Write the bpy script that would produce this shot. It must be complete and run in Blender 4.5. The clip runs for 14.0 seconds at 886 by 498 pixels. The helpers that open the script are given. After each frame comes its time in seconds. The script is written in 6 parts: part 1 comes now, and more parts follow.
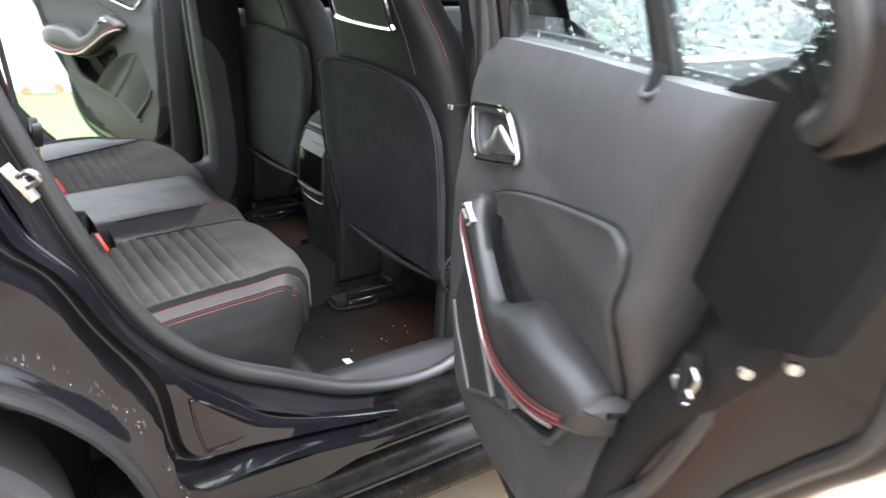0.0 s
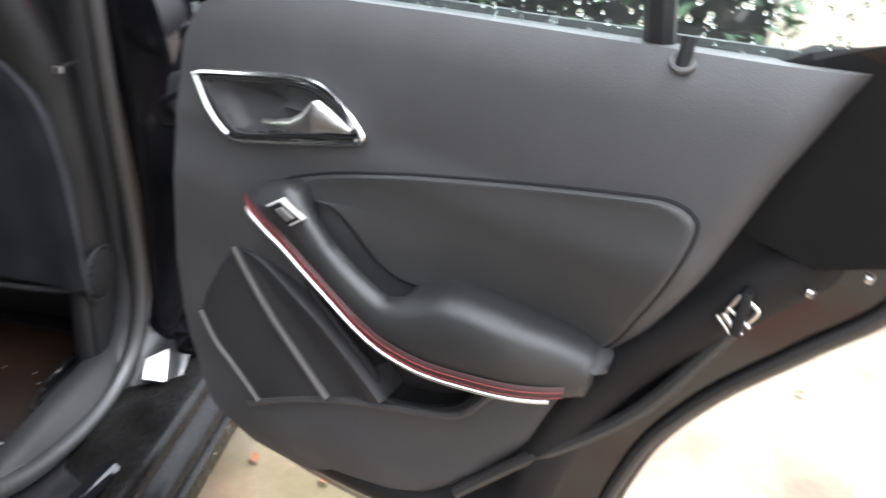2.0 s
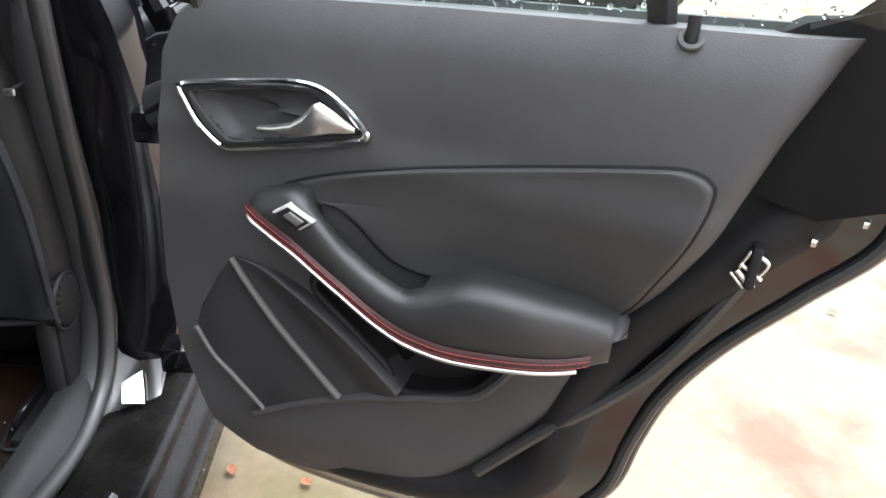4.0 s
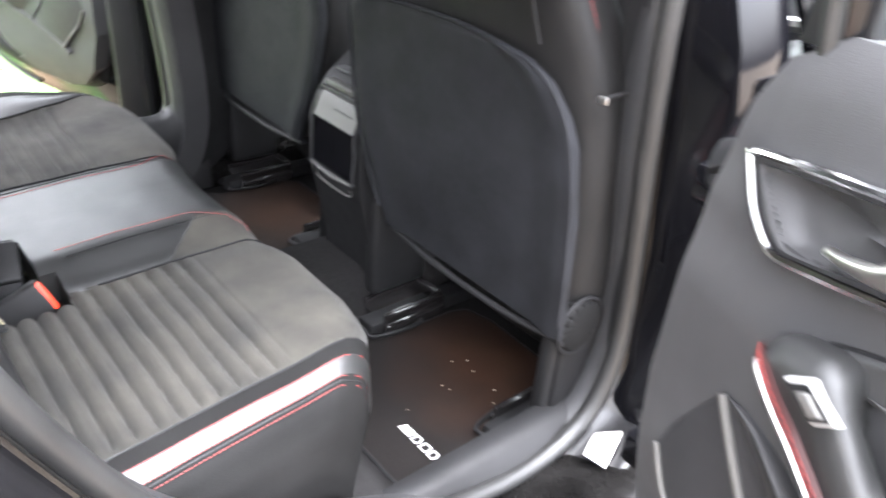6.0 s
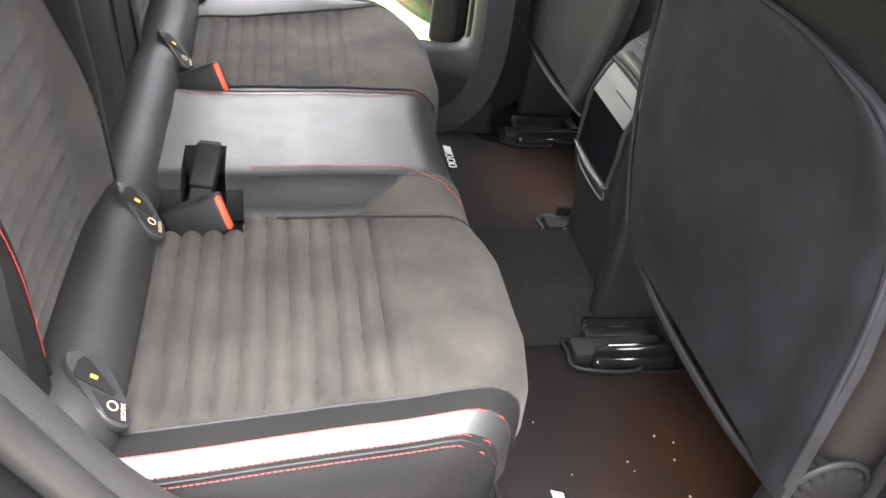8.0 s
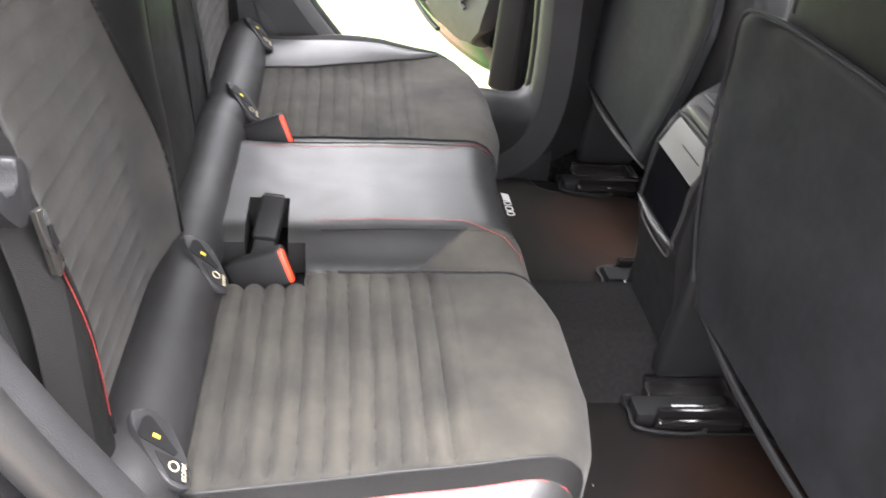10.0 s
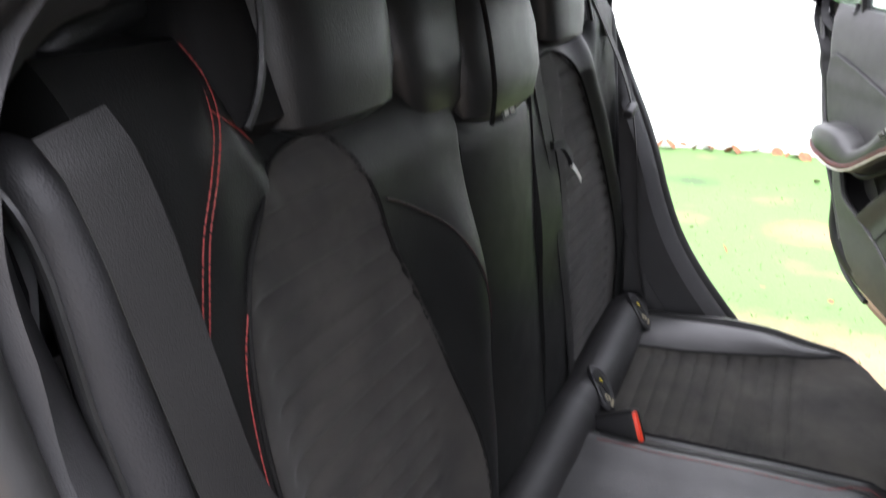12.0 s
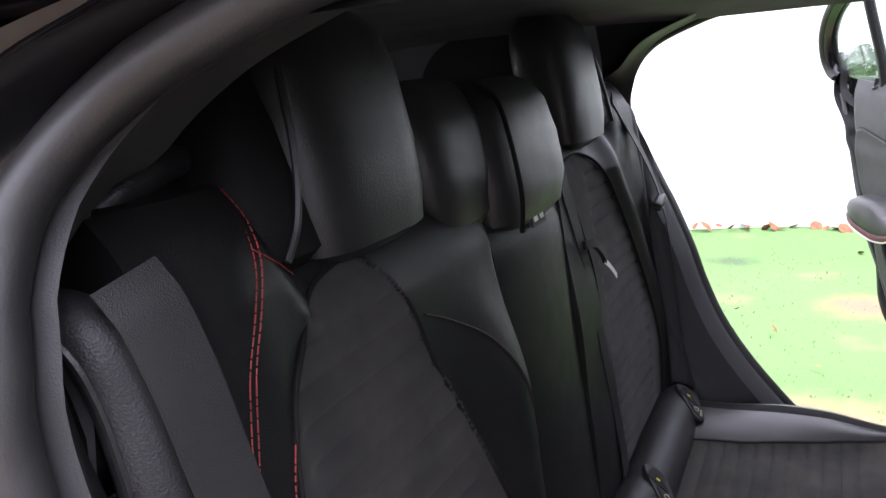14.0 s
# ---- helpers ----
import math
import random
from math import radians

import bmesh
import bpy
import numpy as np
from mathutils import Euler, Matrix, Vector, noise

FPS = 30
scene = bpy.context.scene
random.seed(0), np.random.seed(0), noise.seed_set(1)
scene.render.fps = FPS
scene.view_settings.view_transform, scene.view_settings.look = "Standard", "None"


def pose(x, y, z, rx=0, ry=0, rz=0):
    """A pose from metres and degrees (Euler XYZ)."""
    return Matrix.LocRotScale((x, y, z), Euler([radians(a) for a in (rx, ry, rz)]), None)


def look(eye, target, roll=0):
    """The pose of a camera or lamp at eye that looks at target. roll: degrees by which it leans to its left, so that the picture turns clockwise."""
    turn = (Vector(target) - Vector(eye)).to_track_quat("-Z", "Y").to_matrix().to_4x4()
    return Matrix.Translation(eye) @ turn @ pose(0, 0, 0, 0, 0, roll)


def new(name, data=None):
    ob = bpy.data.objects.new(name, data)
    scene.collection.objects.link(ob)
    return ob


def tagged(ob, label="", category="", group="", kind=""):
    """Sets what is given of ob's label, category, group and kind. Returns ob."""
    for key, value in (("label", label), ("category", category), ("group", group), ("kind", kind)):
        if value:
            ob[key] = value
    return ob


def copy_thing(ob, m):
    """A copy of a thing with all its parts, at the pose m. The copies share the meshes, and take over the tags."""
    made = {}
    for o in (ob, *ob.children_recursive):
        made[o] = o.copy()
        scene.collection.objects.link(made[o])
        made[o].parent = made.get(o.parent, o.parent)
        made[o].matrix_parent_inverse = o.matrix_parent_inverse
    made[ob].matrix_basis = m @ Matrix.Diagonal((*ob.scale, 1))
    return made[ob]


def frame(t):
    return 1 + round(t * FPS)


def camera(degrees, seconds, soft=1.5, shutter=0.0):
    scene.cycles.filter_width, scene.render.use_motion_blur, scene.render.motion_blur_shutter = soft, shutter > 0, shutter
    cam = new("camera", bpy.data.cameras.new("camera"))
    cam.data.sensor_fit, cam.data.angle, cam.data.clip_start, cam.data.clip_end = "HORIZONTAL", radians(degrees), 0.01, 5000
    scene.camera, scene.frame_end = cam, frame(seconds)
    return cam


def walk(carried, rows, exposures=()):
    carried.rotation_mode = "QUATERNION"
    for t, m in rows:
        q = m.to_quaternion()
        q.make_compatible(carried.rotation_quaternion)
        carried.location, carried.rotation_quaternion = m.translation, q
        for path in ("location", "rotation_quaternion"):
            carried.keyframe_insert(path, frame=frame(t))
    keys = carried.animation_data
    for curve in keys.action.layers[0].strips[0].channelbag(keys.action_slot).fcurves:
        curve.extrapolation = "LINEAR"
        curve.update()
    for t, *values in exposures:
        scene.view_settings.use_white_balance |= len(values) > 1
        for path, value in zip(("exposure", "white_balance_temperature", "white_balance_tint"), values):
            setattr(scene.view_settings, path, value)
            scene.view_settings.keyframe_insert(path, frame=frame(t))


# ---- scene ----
cam = camera(60.4, 14.0, soft=1.5, shutter=0.5)
PATH = [
    (0, (-0.199, -1.795, 1.237), (0.887, -0.297, 0.478), 2.9),
    (0.5, (-0.326, -1.594, 1.251), (0.978, -0.31, 0.443), 4.0),
    (1, (-0.408, -1.424, 1.273), (1.076, -0.417, 0.388), 5.0),
    (1.5, (-0.375, -1.326, 1.257), (1.308, -0.674, 0.395), 5.2),
    (2, (-0.352, -1.272, 1.259), (1.425, -1.134, 0.351), 6.7),
    (2.2, (-0.37, -1.229, 1.27), (1.409, -1.245, 0.356), 5.7),
    (4.3, (-0.376, -1.158, 1.259), (1.399, -1.265, 0.344), 4.4),
    (4.5, (-0.343, -1.164, 1.276), (1.406, -1.158, 0.305), 4.5),
    (5, (-0.229, -1.274, 1.245), (1.393, -0.649, 0.256), 5.1),
    (5.5, (-0.145, -1.254, 1.232), (1.219, -0.152, 0.27), 3.7),
    (6, (-0.084, -1.167, 1.233), (1.074, 0.115, 0.225), 5.1),
    (6.5, (-0.009, -1.066, 1.188), (0.869, 0.327, 0.052), 8.9),
    (7, (0.088, -0.987, 1.156), (0.841, 0.457, -0.005), 13.5),
    (7.5, (0.139, -0.991, 1.179), (0.615, 0.517, -0.046), 8.6),
    (7.7, (0.151, -0.998, 1.186), (0.601, 0.524, -0.031), 9.1),
    (10, (0.14, -0.971, 1.206), (0.438, 0.641, 0.061), 7.7),
    (10.3, (0.13, -0.929, 1.197), (0.207, 0.735, 0.089), 5.9),
    (10.5, (0.138, -0.893, 1.201), (0.058, 0.776, 0.102), 6.7),
    (11, (0.157, -0.843, 1.223), (-0.212, 0.855, 0.232), 6.2),
    (11.4, (0.167, -0.842, 1.255), (-0.37, 0.81, 0.264), 4.6),
    (11.5, (0.174, -0.832, 1.27), (-0.426, 0.813, 0.304), 2.8),
    (12, (0.219, -0.848, 1.307), (-0.578, 0.834, 0.575), -0.6),
    (12.5, (0.223, -0.852, 1.329), (-0.652, 0.856, 0.766), -2.1),
    (13, (0.224, -0.853, 1.337), (-0.703, 0.854, 0.862), -5.3),
    (13.5, (0.226, -0.854, 1.328), (-0.685, 0.86, 0.848), -5.4),
    (14, (0.226, -0.854, 1.324), (-0.687, 0.859, 0.842), -5.6),
]
EXPOSURES = [(0.0, 2.74, 6000, 12), (1.0, 3.08, 6000, 12), (1.5, 2.88, 6000, 12), (2.0, 2.42, 6000, 12), (4.5, 2.2, 6050, 12), (5.0, 2.9, 6050, 12), (5.5, 3.2, 6050, 13), (6.0, 3.7, 6050, 14), (6.5, 3.68, 6200, 15), (7.5, 3.72, 6450, 16), (9.8, 3.75, 6400, 16), (10.5, 3.32, 6400, 16), (11.0, 2.72, 6350, 15), (11.5, 2.78, 6450, 18), (12.0, 2.25, 6100, 18), (13.0, 2.03, 5900, 24), (14.0, 2.03, 5900, 24)]
walk(cam, [(t, look(eye, target, roll)) for t, eye, target, roll in PATH], EXPOSURES)

# ---- world and light ----
world = bpy.data.worlds.new("overcast_sky")
scene.world = world
world.use_nodes = True
wn = world.node_tree
sky = wn.nodes.new("ShaderNodeTexSky")
sky.sky_type = "NISHITA"
sky.sun_disc = False
sky.sun_elevation = radians(75)
sky.sun_rotation = radians(155)
sky.dust_density = 6.0
sky.air_density = 1.0
sky.ozone_density = 1.0
wn.nodes["Background"].inputs["Strength"].default_value = 0.15
cloud = wn.nodes.new("ShaderNodeHueSaturation")
cloud.inputs["Saturation"].default_value, cloud.inputs["Value"].default_value = 0.15, 1.4
wn.links.new(sky.outputs["Color"], cloud.inputs["Color"])
wn.links.new(cloud.outputs["Color"], wn.nodes["Background"].inputs["Color"])
sun_data = bpy.data.lights.new("sun", "SUN")
sun_data.energy, sun_data.angle, sun_data.color = 1.5, radians(150), (1.0, 0.975, 0.94)
sun = new("sun", sun_data)
sun.matrix_world = look((-0.7, -0.8, 4.5), (0, 0, 0.5))


# ---- materials ----
def mat(name, base, rough=0.5, metal=0.0, var=0.15, scale=8.0, grain=0.0, grain_scale=900.0, coat=0.0, sheen=0.0, second=None, spots=0.0, spec=0.5, object_space=True):
    m = bpy.data.materials.new(name)
    m.use_nodes = True
    nt = m.node_tree
    b = nt.nodes["Principled BSDF"]
    b.inputs["Metallic"].default_value = metal
    b.inputs["Roughness"].default_value = rough
    b.inputs["Coat Weight"].default_value = coat
    b.inputs["Coat Roughness"].default_value = 0.03
    b.inputs["Sheen Weight"].default_value = sheen
    b.inputs["Sheen Roughness"].default_value = 0.5
    b.inputs["Specular IOR Level"].default_value = spec
    tc = nt.nodes.new("ShaderNodeTexCoord")
    n1 = nt.nodes.new("ShaderNodeTexNoise")
    n1.inputs["Scale"].default_value, n1.inputs["Detail"].default_value = scale, 6.0
    nt.links.new(tc.outputs["Object"], n1.inputs["Vector"])
    ramp = nt.nodes.new("ShaderNodeValToRGB")
    hi = second or tuple(min(1.0, c * (1 + var)) for c in base)
    lo = base if second else tuple(c * (1 - var) for c in base)
    ramp.color_ramp.elements[0].position, ramp.color_ramp.elements[1].position = 0.32, 0.7
    ramp.color_ramp.elements[0].color, ramp.color_ramp.elements[1].color = (*lo, 1), (*hi, 1)
    nt.links.new(n1.outputs["Fac"], ramp.inputs["Fac"])
    nt.links.new(ramp.outputs["Color"], b.inputs["Base Color"])
    n2 = nt.nodes.new("ShaderNodeTexNoise")
    n2.inputs["Scale"].default_value, n2.inputs["Detail"].default_value = scale * 4.3, 4.0
    nt.links.new(tc.outputs["Object"], n2.inputs["Vector"])
    mr = nt.nodes.new("ShaderNodeMapRange")
    mr.inputs["To Min"].default_value, mr.inputs["To Max"].default_value = max(0.0, rough - 0.08 * (rough > 0.1)), min(1.0, rough + 0.1 * (rough > 0.1))
    nt.links.new(n2.outputs["Fac"], mr.inputs["Value"])
    nt.links.new(mr.outputs["Result"], b.inputs["Roughness"])
    if grain:
        v = nt.nodes.new("ShaderNodeTexVoronoi")
        v.inputs["Scale"].default_value = grain_scale
        nt.links.new(tc.outputs["Object"], v.inputs["Vector"])
        bp = nt.nodes.new("ShaderNodeBump")
        bp.inputs["Strength"].default_value, bp.inputs["Distance"].default_value = grain, 0.0006
        nt.links.new(v.outputs["Distance"], bp.inputs["Height"])
        nt.links.new(bp.outputs["Normal"], b.inputs["Normal"])
    return m


LEATHER = mat("black_leather", (0.013, 0.0134, 0.0131), 0.40, var=0.25, grain=0.35, grain_scale=620, spec=0.6)
DOORLEATHER = mat("door_leather", (0.017, 0.0173, 0.0172), 0.44, var=0.2, grain=0.15, grain_scale=800, spec=0.5)
INSERT = mat("door_insert_vinyl", (0.0285, 0.0288, 0.0287), 0.56, var=0.12, grain=0.2, grain_scale=900, spec=0.35)
# Near-black plastic that carries the shade of pocket and knob in its colour.
SHADEBLACK = mat("shaded_black_plastic", (0.005, 0.005, 0.005), 0.85, var=0.2, spec=0.15)
GRAINED = mat("grained_leather", (0.019, 0.019, 0.020), 0.52, var=0.2, grain=0.6, grain_scale=600, spec=0.36)
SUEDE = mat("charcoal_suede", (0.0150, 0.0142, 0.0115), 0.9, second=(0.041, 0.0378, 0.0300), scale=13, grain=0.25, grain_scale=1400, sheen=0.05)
# The cushion's suede again, darkened for the shade on the backrest.
BACKSUEDE = mat("shaded_backrest_suede", (0.0112, 0.0104, 0.0094), 0.9, second=(0.0325, 0.0296, 0.0254), scale=15, grain=0.25, grain_scale=1400, sheen=0.06)
BACKCLOTH = mat("blue_black_back_cloth", (0.0104, 0.0110, 0.0128), 0.70, var=0.3, scale=18, grain=0.3, grain_scale=1300, spec=0.2)
PLASTIC = mat("soft_touch_plastic", (0.020, 0.020, 0.021), 0.46, var=0.15, grain=0.25, grain_scale=900, spec=0.34)
TRIMGREY = mat("grained_trim_plastic", (0.0375, 0.0375, 0.0384), 0.52, var=0.12, grain=0.25, grain_scale=800, spec=0.38)
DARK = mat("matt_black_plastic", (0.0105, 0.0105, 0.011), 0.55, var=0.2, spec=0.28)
PAINT = mat("gloss_black_paint", (0.004, 0.004, 0.005), 0.07, var=0.3)
JAMB = mat("jamb_paint", (0.012, 0.011, 0.011), 0.14, var=0.3, coat=0.3)
JAMBSATIN = mat("satin_black_jamb_paint", (0.010, 0.0098, 0.0105), 0.20, var=0.35, coat=0.2)
# Seat leather made darker and duller for the shaded backrest.
BACKLEATHER = mat("shaded_matt_backrest_leather", (0.0078, 0.0082, 0.0079), 0.44, var=0.25, grain=0.3, grain_scale=700, spec=0.30)
ROLLLEATHER = mat("worn_black_roll_leather", (0.016, 0.0158, 0.0162), 0.52, var=0.25, grain=0.3, grain_scale=700, spec=0.4)
# Darker copy of the pillar trim, with the shade put into its colour.
SHADETRIM = mat("shaded_pillar_trim", (0.012, 0.0122, 0.0128), 0.5, var=0.15, grain=0.3, grain_scale=800, spec=0.4)
SIDELEATHER = mat("matt_side_leather", (0.0088, 0.0087, 0.0085), 0.72, var=0.25, grain=0.25, grain_scale=700, spec=0.12)
RUBBER = mat("door_seal_rubber", (0.018, 0.018, 0.0176), 0.45, var=0.25, grain=0.15, grain_scale=500, spec=0.55)
TYRE = mat("tyre_rubber", (0.025, 0.024, 0.024), 0.8, var=0.3)
CARPET = mat("black_carpet", (0.016, 0.0155, 0.0155), 0.95, var=0.22, scale=140, grain=0.8, grain_scale=1600, spec=0.08)
CHROME = mat("chrome", (0.75, 0.75, 0.76), 0.10, metal=1.0, var=0.05)
SATIN = mat("satin_silver", (0.55, 0.54, 0.52), 0.3, metal=1.0, var=0.08)
STEEL = mat("zinc_steel", (0.6, 0.6, 0.58), 0.28, metal=1.0, var=0.15)
RED = mat("red_thread", (0.24, 0.03, 0.027), 0.6, var=0.15)
REDLEATHER = mat("dark_red_band", (0.034, 0.011, 0.011), 0.5, var=0.2, grain=0.2)
ORANGE = mat("orange_red_release_button", (0.85, 0.06, 0.02), 0.4, var=0.05)
WHITE = mat("white_print", (0.75, 0.75, 0.72), 0.6, var=0.05)
YELLOW = mat("yellow_tag", (0.7, 0.55, 0.05), 0.5, var=0.1)
SILVERGREY = mat("silver_grey_plastic", (0.080, 0.078, 0.074), 0.46, var=0.08, spec=0.35)
PRINT = mat("tan_label_print", (0.50, 0.44, 0.30), 0.6, var=0.05)
SEALBLACK = mat("black_door_foam", (0.008, 0.008, 0.0085), 0.6, var=0.25, spec=0.2)
SWITCHSILVER = mat("silver_paint", (0.36, 0.36, 0.35), 0.35, var=0.05)
WEBBING = mat("belt_webbing", (0.0165, 0.0163, 0.016), 0.6, var=0.15, grain=0.5, grain_scale=1100, spec=0.3)
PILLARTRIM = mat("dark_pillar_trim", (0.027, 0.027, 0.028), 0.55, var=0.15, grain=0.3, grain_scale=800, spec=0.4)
SILLPAINT = mat("dull_dirty_black_paint", (0.0055, 0.0052, 0.005), 0.26, var=0.5, scale=14, spec=0.12)
# Front seat leather with the doorway's shade put into its base colour.
SEATSIDE = mat("shaded_seat_leather", (0.0078, 0.0076, 0.0075), 0.55, var=0.25, grain=0.3, grain_scale=600, spec=0.24)
# Base colour raised to stand in for glare over the dark cabin.
HEADLINER = mat("glare_lifted_headliner_cloth", (0.145, 0.146, 0.150), 0.95, var=0.2)
LEAF = mat("dead_leaf", (0.095, 0.030, 0.013), 0.8, second=(0.21, 0.085, 0.034), scale=30)
RENDERWALL = mat("white_rendered_wall", (0.78, 0.78, 0.77), 0.9, var=0.04, scale=3, grain=0.6, grain_scale=60)
CRUMB = mat("pale_crumb", (0.6, 0.55, 0.45), 0.8, var=0.2)
GRASSBLADE = mat("grass_blade", (0.11, 0.21, 0.06), 0.7, second=(0.16, 0.28, 0.09), scale=5)
HEDGE = mat("hedge_leaf", (0.02, 0.05, 0.02), 0.6, second=(0.05, 0.10, 0.04), scale=5)


def glass_mat(name, tint, rough=0.0):
    m = bpy.data.materials.new(name)
    m.use_nodes = True
    b = m.node_tree.nodes["Principled BSDF"]
    b.inputs["Base Color"].default_value = (*tint, 1)
    b.inputs["Transmission Weight"].default_value = 1.0
    b.inputs["Roughness"].default_value = rough
    b.inputs["IOR"].default_value = 1.45
    return m


GLASS = glass_mat("tinted_glass", (0.80, 0.90, 0.86))
WATER = glass_mat("rain_water", (0.97, 0.98, 0.98))


def mix_mat(name, a, b_col, scale, lo, hi, rough, detail=6.0, bump=0.0, bump_scale=200.0, place=None, radius=0.2, patches=(), spec=0.5):
    """Two colours mixed by noise, or round a place when one is given."""
    m = bpy.data.materials.new(name)
    m.use_nodes = True
    nt = m.node_tree
    b = nt.nodes["Principled BSDF"]
    b.inputs["Roughness"].default_value = rough
    b.inputs["Specular IOR Level"].default_value = spec
    tc = nt.nodes.new("ShaderNodeTexCoord")
    n1 = nt.nodes.new("ShaderNodeTexNoise")
    n1.inputs["Scale"].default_value, n1.inputs["Detail"].default_value = scale, detail
    nt.links.new(tc.outputs["Object"], n1.inputs["Vector"])
    fac = n1.outputs["Fac"]
    if place:
        d = nt.nodes.new("ShaderNodeVectorMath")
        d.operation = "DISTANCE"
        d.inputs[1].default_value = place
        nt.links.new(tc.outputs["Object"], d.inputs[0])
        sc = nt.nodes.new("ShaderNodeMapRange")
        sc.inputs["From Min"].default_value, sc.inputs["From Max"].default_value = radius, 0.0
        nt.links.new(d.outputs["Value"], sc.inputs["Value"])
        mul = nt.nodes.new("ShaderNodeMath")
        mul.operation = "MULTIPLY"
        nt.links.new(fac, mul.inputs[0])
        nt.links.new(sc.outputs["Result"], mul.inputs[1])
        fac = mul.outputs["Value"]
    ramp = nt.nodes.new("ShaderNodeValToRGB")
    ramp.color_ramp.elements[0].position, ramp.color_ramp.elements[1].position = lo, hi
    ramp.color_ramp.elements[0].color, ramp.color_ramp.elements[1].color = (*a, 1), (*b_col, 1)
    nt.links.new(fac, ramp.inputs["Fac"])
    fine = nt.nodes.new("ShaderNodeTexNoise")
    fine.inputs["Scale"].default_value, fine.inputs["Detail"].default_value = bump_scale, 3.0
    nt.links.new(tc.outputs["Object"], fine.inputs["Vector"])
    mm = nt.nodes.new("ShaderNodeMixRGB")
    mm.blend_type = "MULTIPLY"
    mm.inputs["Fac"].default_value = 0.6
    r2 = nt.nodes.new("ShaderNodeMapRange")
    r2.inputs["To Min"].default_value, r2.inputs["To Max"].default_value = 0.55, 1.25
    nt.links.new(fine.outputs["Fac"], r2.inputs["Value"])
    colour = ramp.outputs["Color"]
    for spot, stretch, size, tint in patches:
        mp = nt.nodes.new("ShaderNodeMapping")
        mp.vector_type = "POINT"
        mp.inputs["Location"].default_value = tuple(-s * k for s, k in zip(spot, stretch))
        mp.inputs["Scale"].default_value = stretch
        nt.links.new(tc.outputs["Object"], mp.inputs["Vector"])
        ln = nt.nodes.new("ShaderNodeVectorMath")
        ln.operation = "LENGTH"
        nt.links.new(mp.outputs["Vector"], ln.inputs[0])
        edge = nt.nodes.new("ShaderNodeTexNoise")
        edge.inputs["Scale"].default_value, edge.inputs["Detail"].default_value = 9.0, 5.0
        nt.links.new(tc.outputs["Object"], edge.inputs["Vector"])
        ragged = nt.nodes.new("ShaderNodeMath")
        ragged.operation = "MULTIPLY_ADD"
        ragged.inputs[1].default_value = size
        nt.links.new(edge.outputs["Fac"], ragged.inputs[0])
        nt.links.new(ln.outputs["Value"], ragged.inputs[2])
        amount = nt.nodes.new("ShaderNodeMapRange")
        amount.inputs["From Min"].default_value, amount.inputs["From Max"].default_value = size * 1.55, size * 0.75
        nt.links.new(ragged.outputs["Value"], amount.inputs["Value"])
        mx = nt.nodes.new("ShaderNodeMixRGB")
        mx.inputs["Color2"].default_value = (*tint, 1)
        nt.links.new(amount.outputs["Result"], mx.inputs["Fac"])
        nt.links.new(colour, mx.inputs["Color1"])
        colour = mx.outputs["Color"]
    nt.links.new(colour, mm.inputs["Color1"])
    nt.links.new(r2.outputs["Result"], mm.inputs["Color2"])
    nt.links.new(mm.outputs["Color"], b.inputs["Base Color"])
    if bump:
        bp = nt.nodes.new("ShaderNodeBump")
        bp.inputs["Strength"].default_value, bp.inputs["Distance"].default_value = bump, 0.002
        nt.links.new(fine.outputs["Fac"], bp.inputs["Height"])
        nt.links.new(bp.outputs["Normal"], b.inputs["Normal"])
    return m


# The patch is yellowish moss plus painted shade under the open door.
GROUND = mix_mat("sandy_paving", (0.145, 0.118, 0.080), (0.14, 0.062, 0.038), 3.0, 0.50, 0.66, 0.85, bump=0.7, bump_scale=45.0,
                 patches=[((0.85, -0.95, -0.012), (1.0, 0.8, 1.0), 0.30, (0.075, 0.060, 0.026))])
LAWN = mix_mat("mossy_lawn", (0.076, 0.148, 0.040), (0.17, 0.13, 0.07), 2.2, 0.60, 0.80, 0.9, bump=0.8, bump_scale=90.0,
               patches=[((0.36, 3.05, 0.0), (0.8, 1.0, 1.0), 0.20, (0.20, 0.105, 0.062)), ((-0.31, 3.74, 0.0), (0.65, 1.0, 1.0), 0.115, (0.045, 0.075, 0.030)), ((0.1, 1.75, 0.0), (0.12, 1.0, 1.0), 0.31, (0.20, 0.14, 0.08))])
MAT_R = mix_mat("mat_pile_with_brown_dirt", (0.012, 0.0105, 0.010), (0.042, 0.021, 0.013), 5.0, 0.10, 0.45, 0.95, bump=0.9, bump_scale=900.0, place=(0.79, -0.40, 0.315), radius=0.30, spec=0.1)
MAT_L = mix_mat("mat_pile_with_brown_dirt_patch", (0.0185, 0.0165, 0.0155), (0.046, 0.027, 0.019), 5.0, 0.10, 0.45, 0.95, bump=0.9, bump_scale=900.0, place=(0.78, 0.36, 0.315), radius=0.28, spec=0.1)


# ---- mesh helpers ----
def part(name, bm, material, parent=None, label="", sharp=40, smooth=True):
    me = bpy.data.meshes.new(name)
    bmesh.ops.recalc_face_normals(bm, faces=bm.faces)
    bm.to_mesh(me)
    bm.free()
    me.materials.append(material)
    if smooth:
        me.polygons.foreach_set("use_smooth", [True] * len(me.polygons))
        me.set_sharp_from_angle(angle=radians(sharp))
    ob = new(name, me)
    if parent is not None:
        ob.parent = parent
    if label:
        ob["label"] = label
    if name == "red_stitching":
        ob["kind"] = "stuff"
    return ob


def thing(name, label, category, group="", kind=""):
    return tagged(new(name), label, category, group, kind)


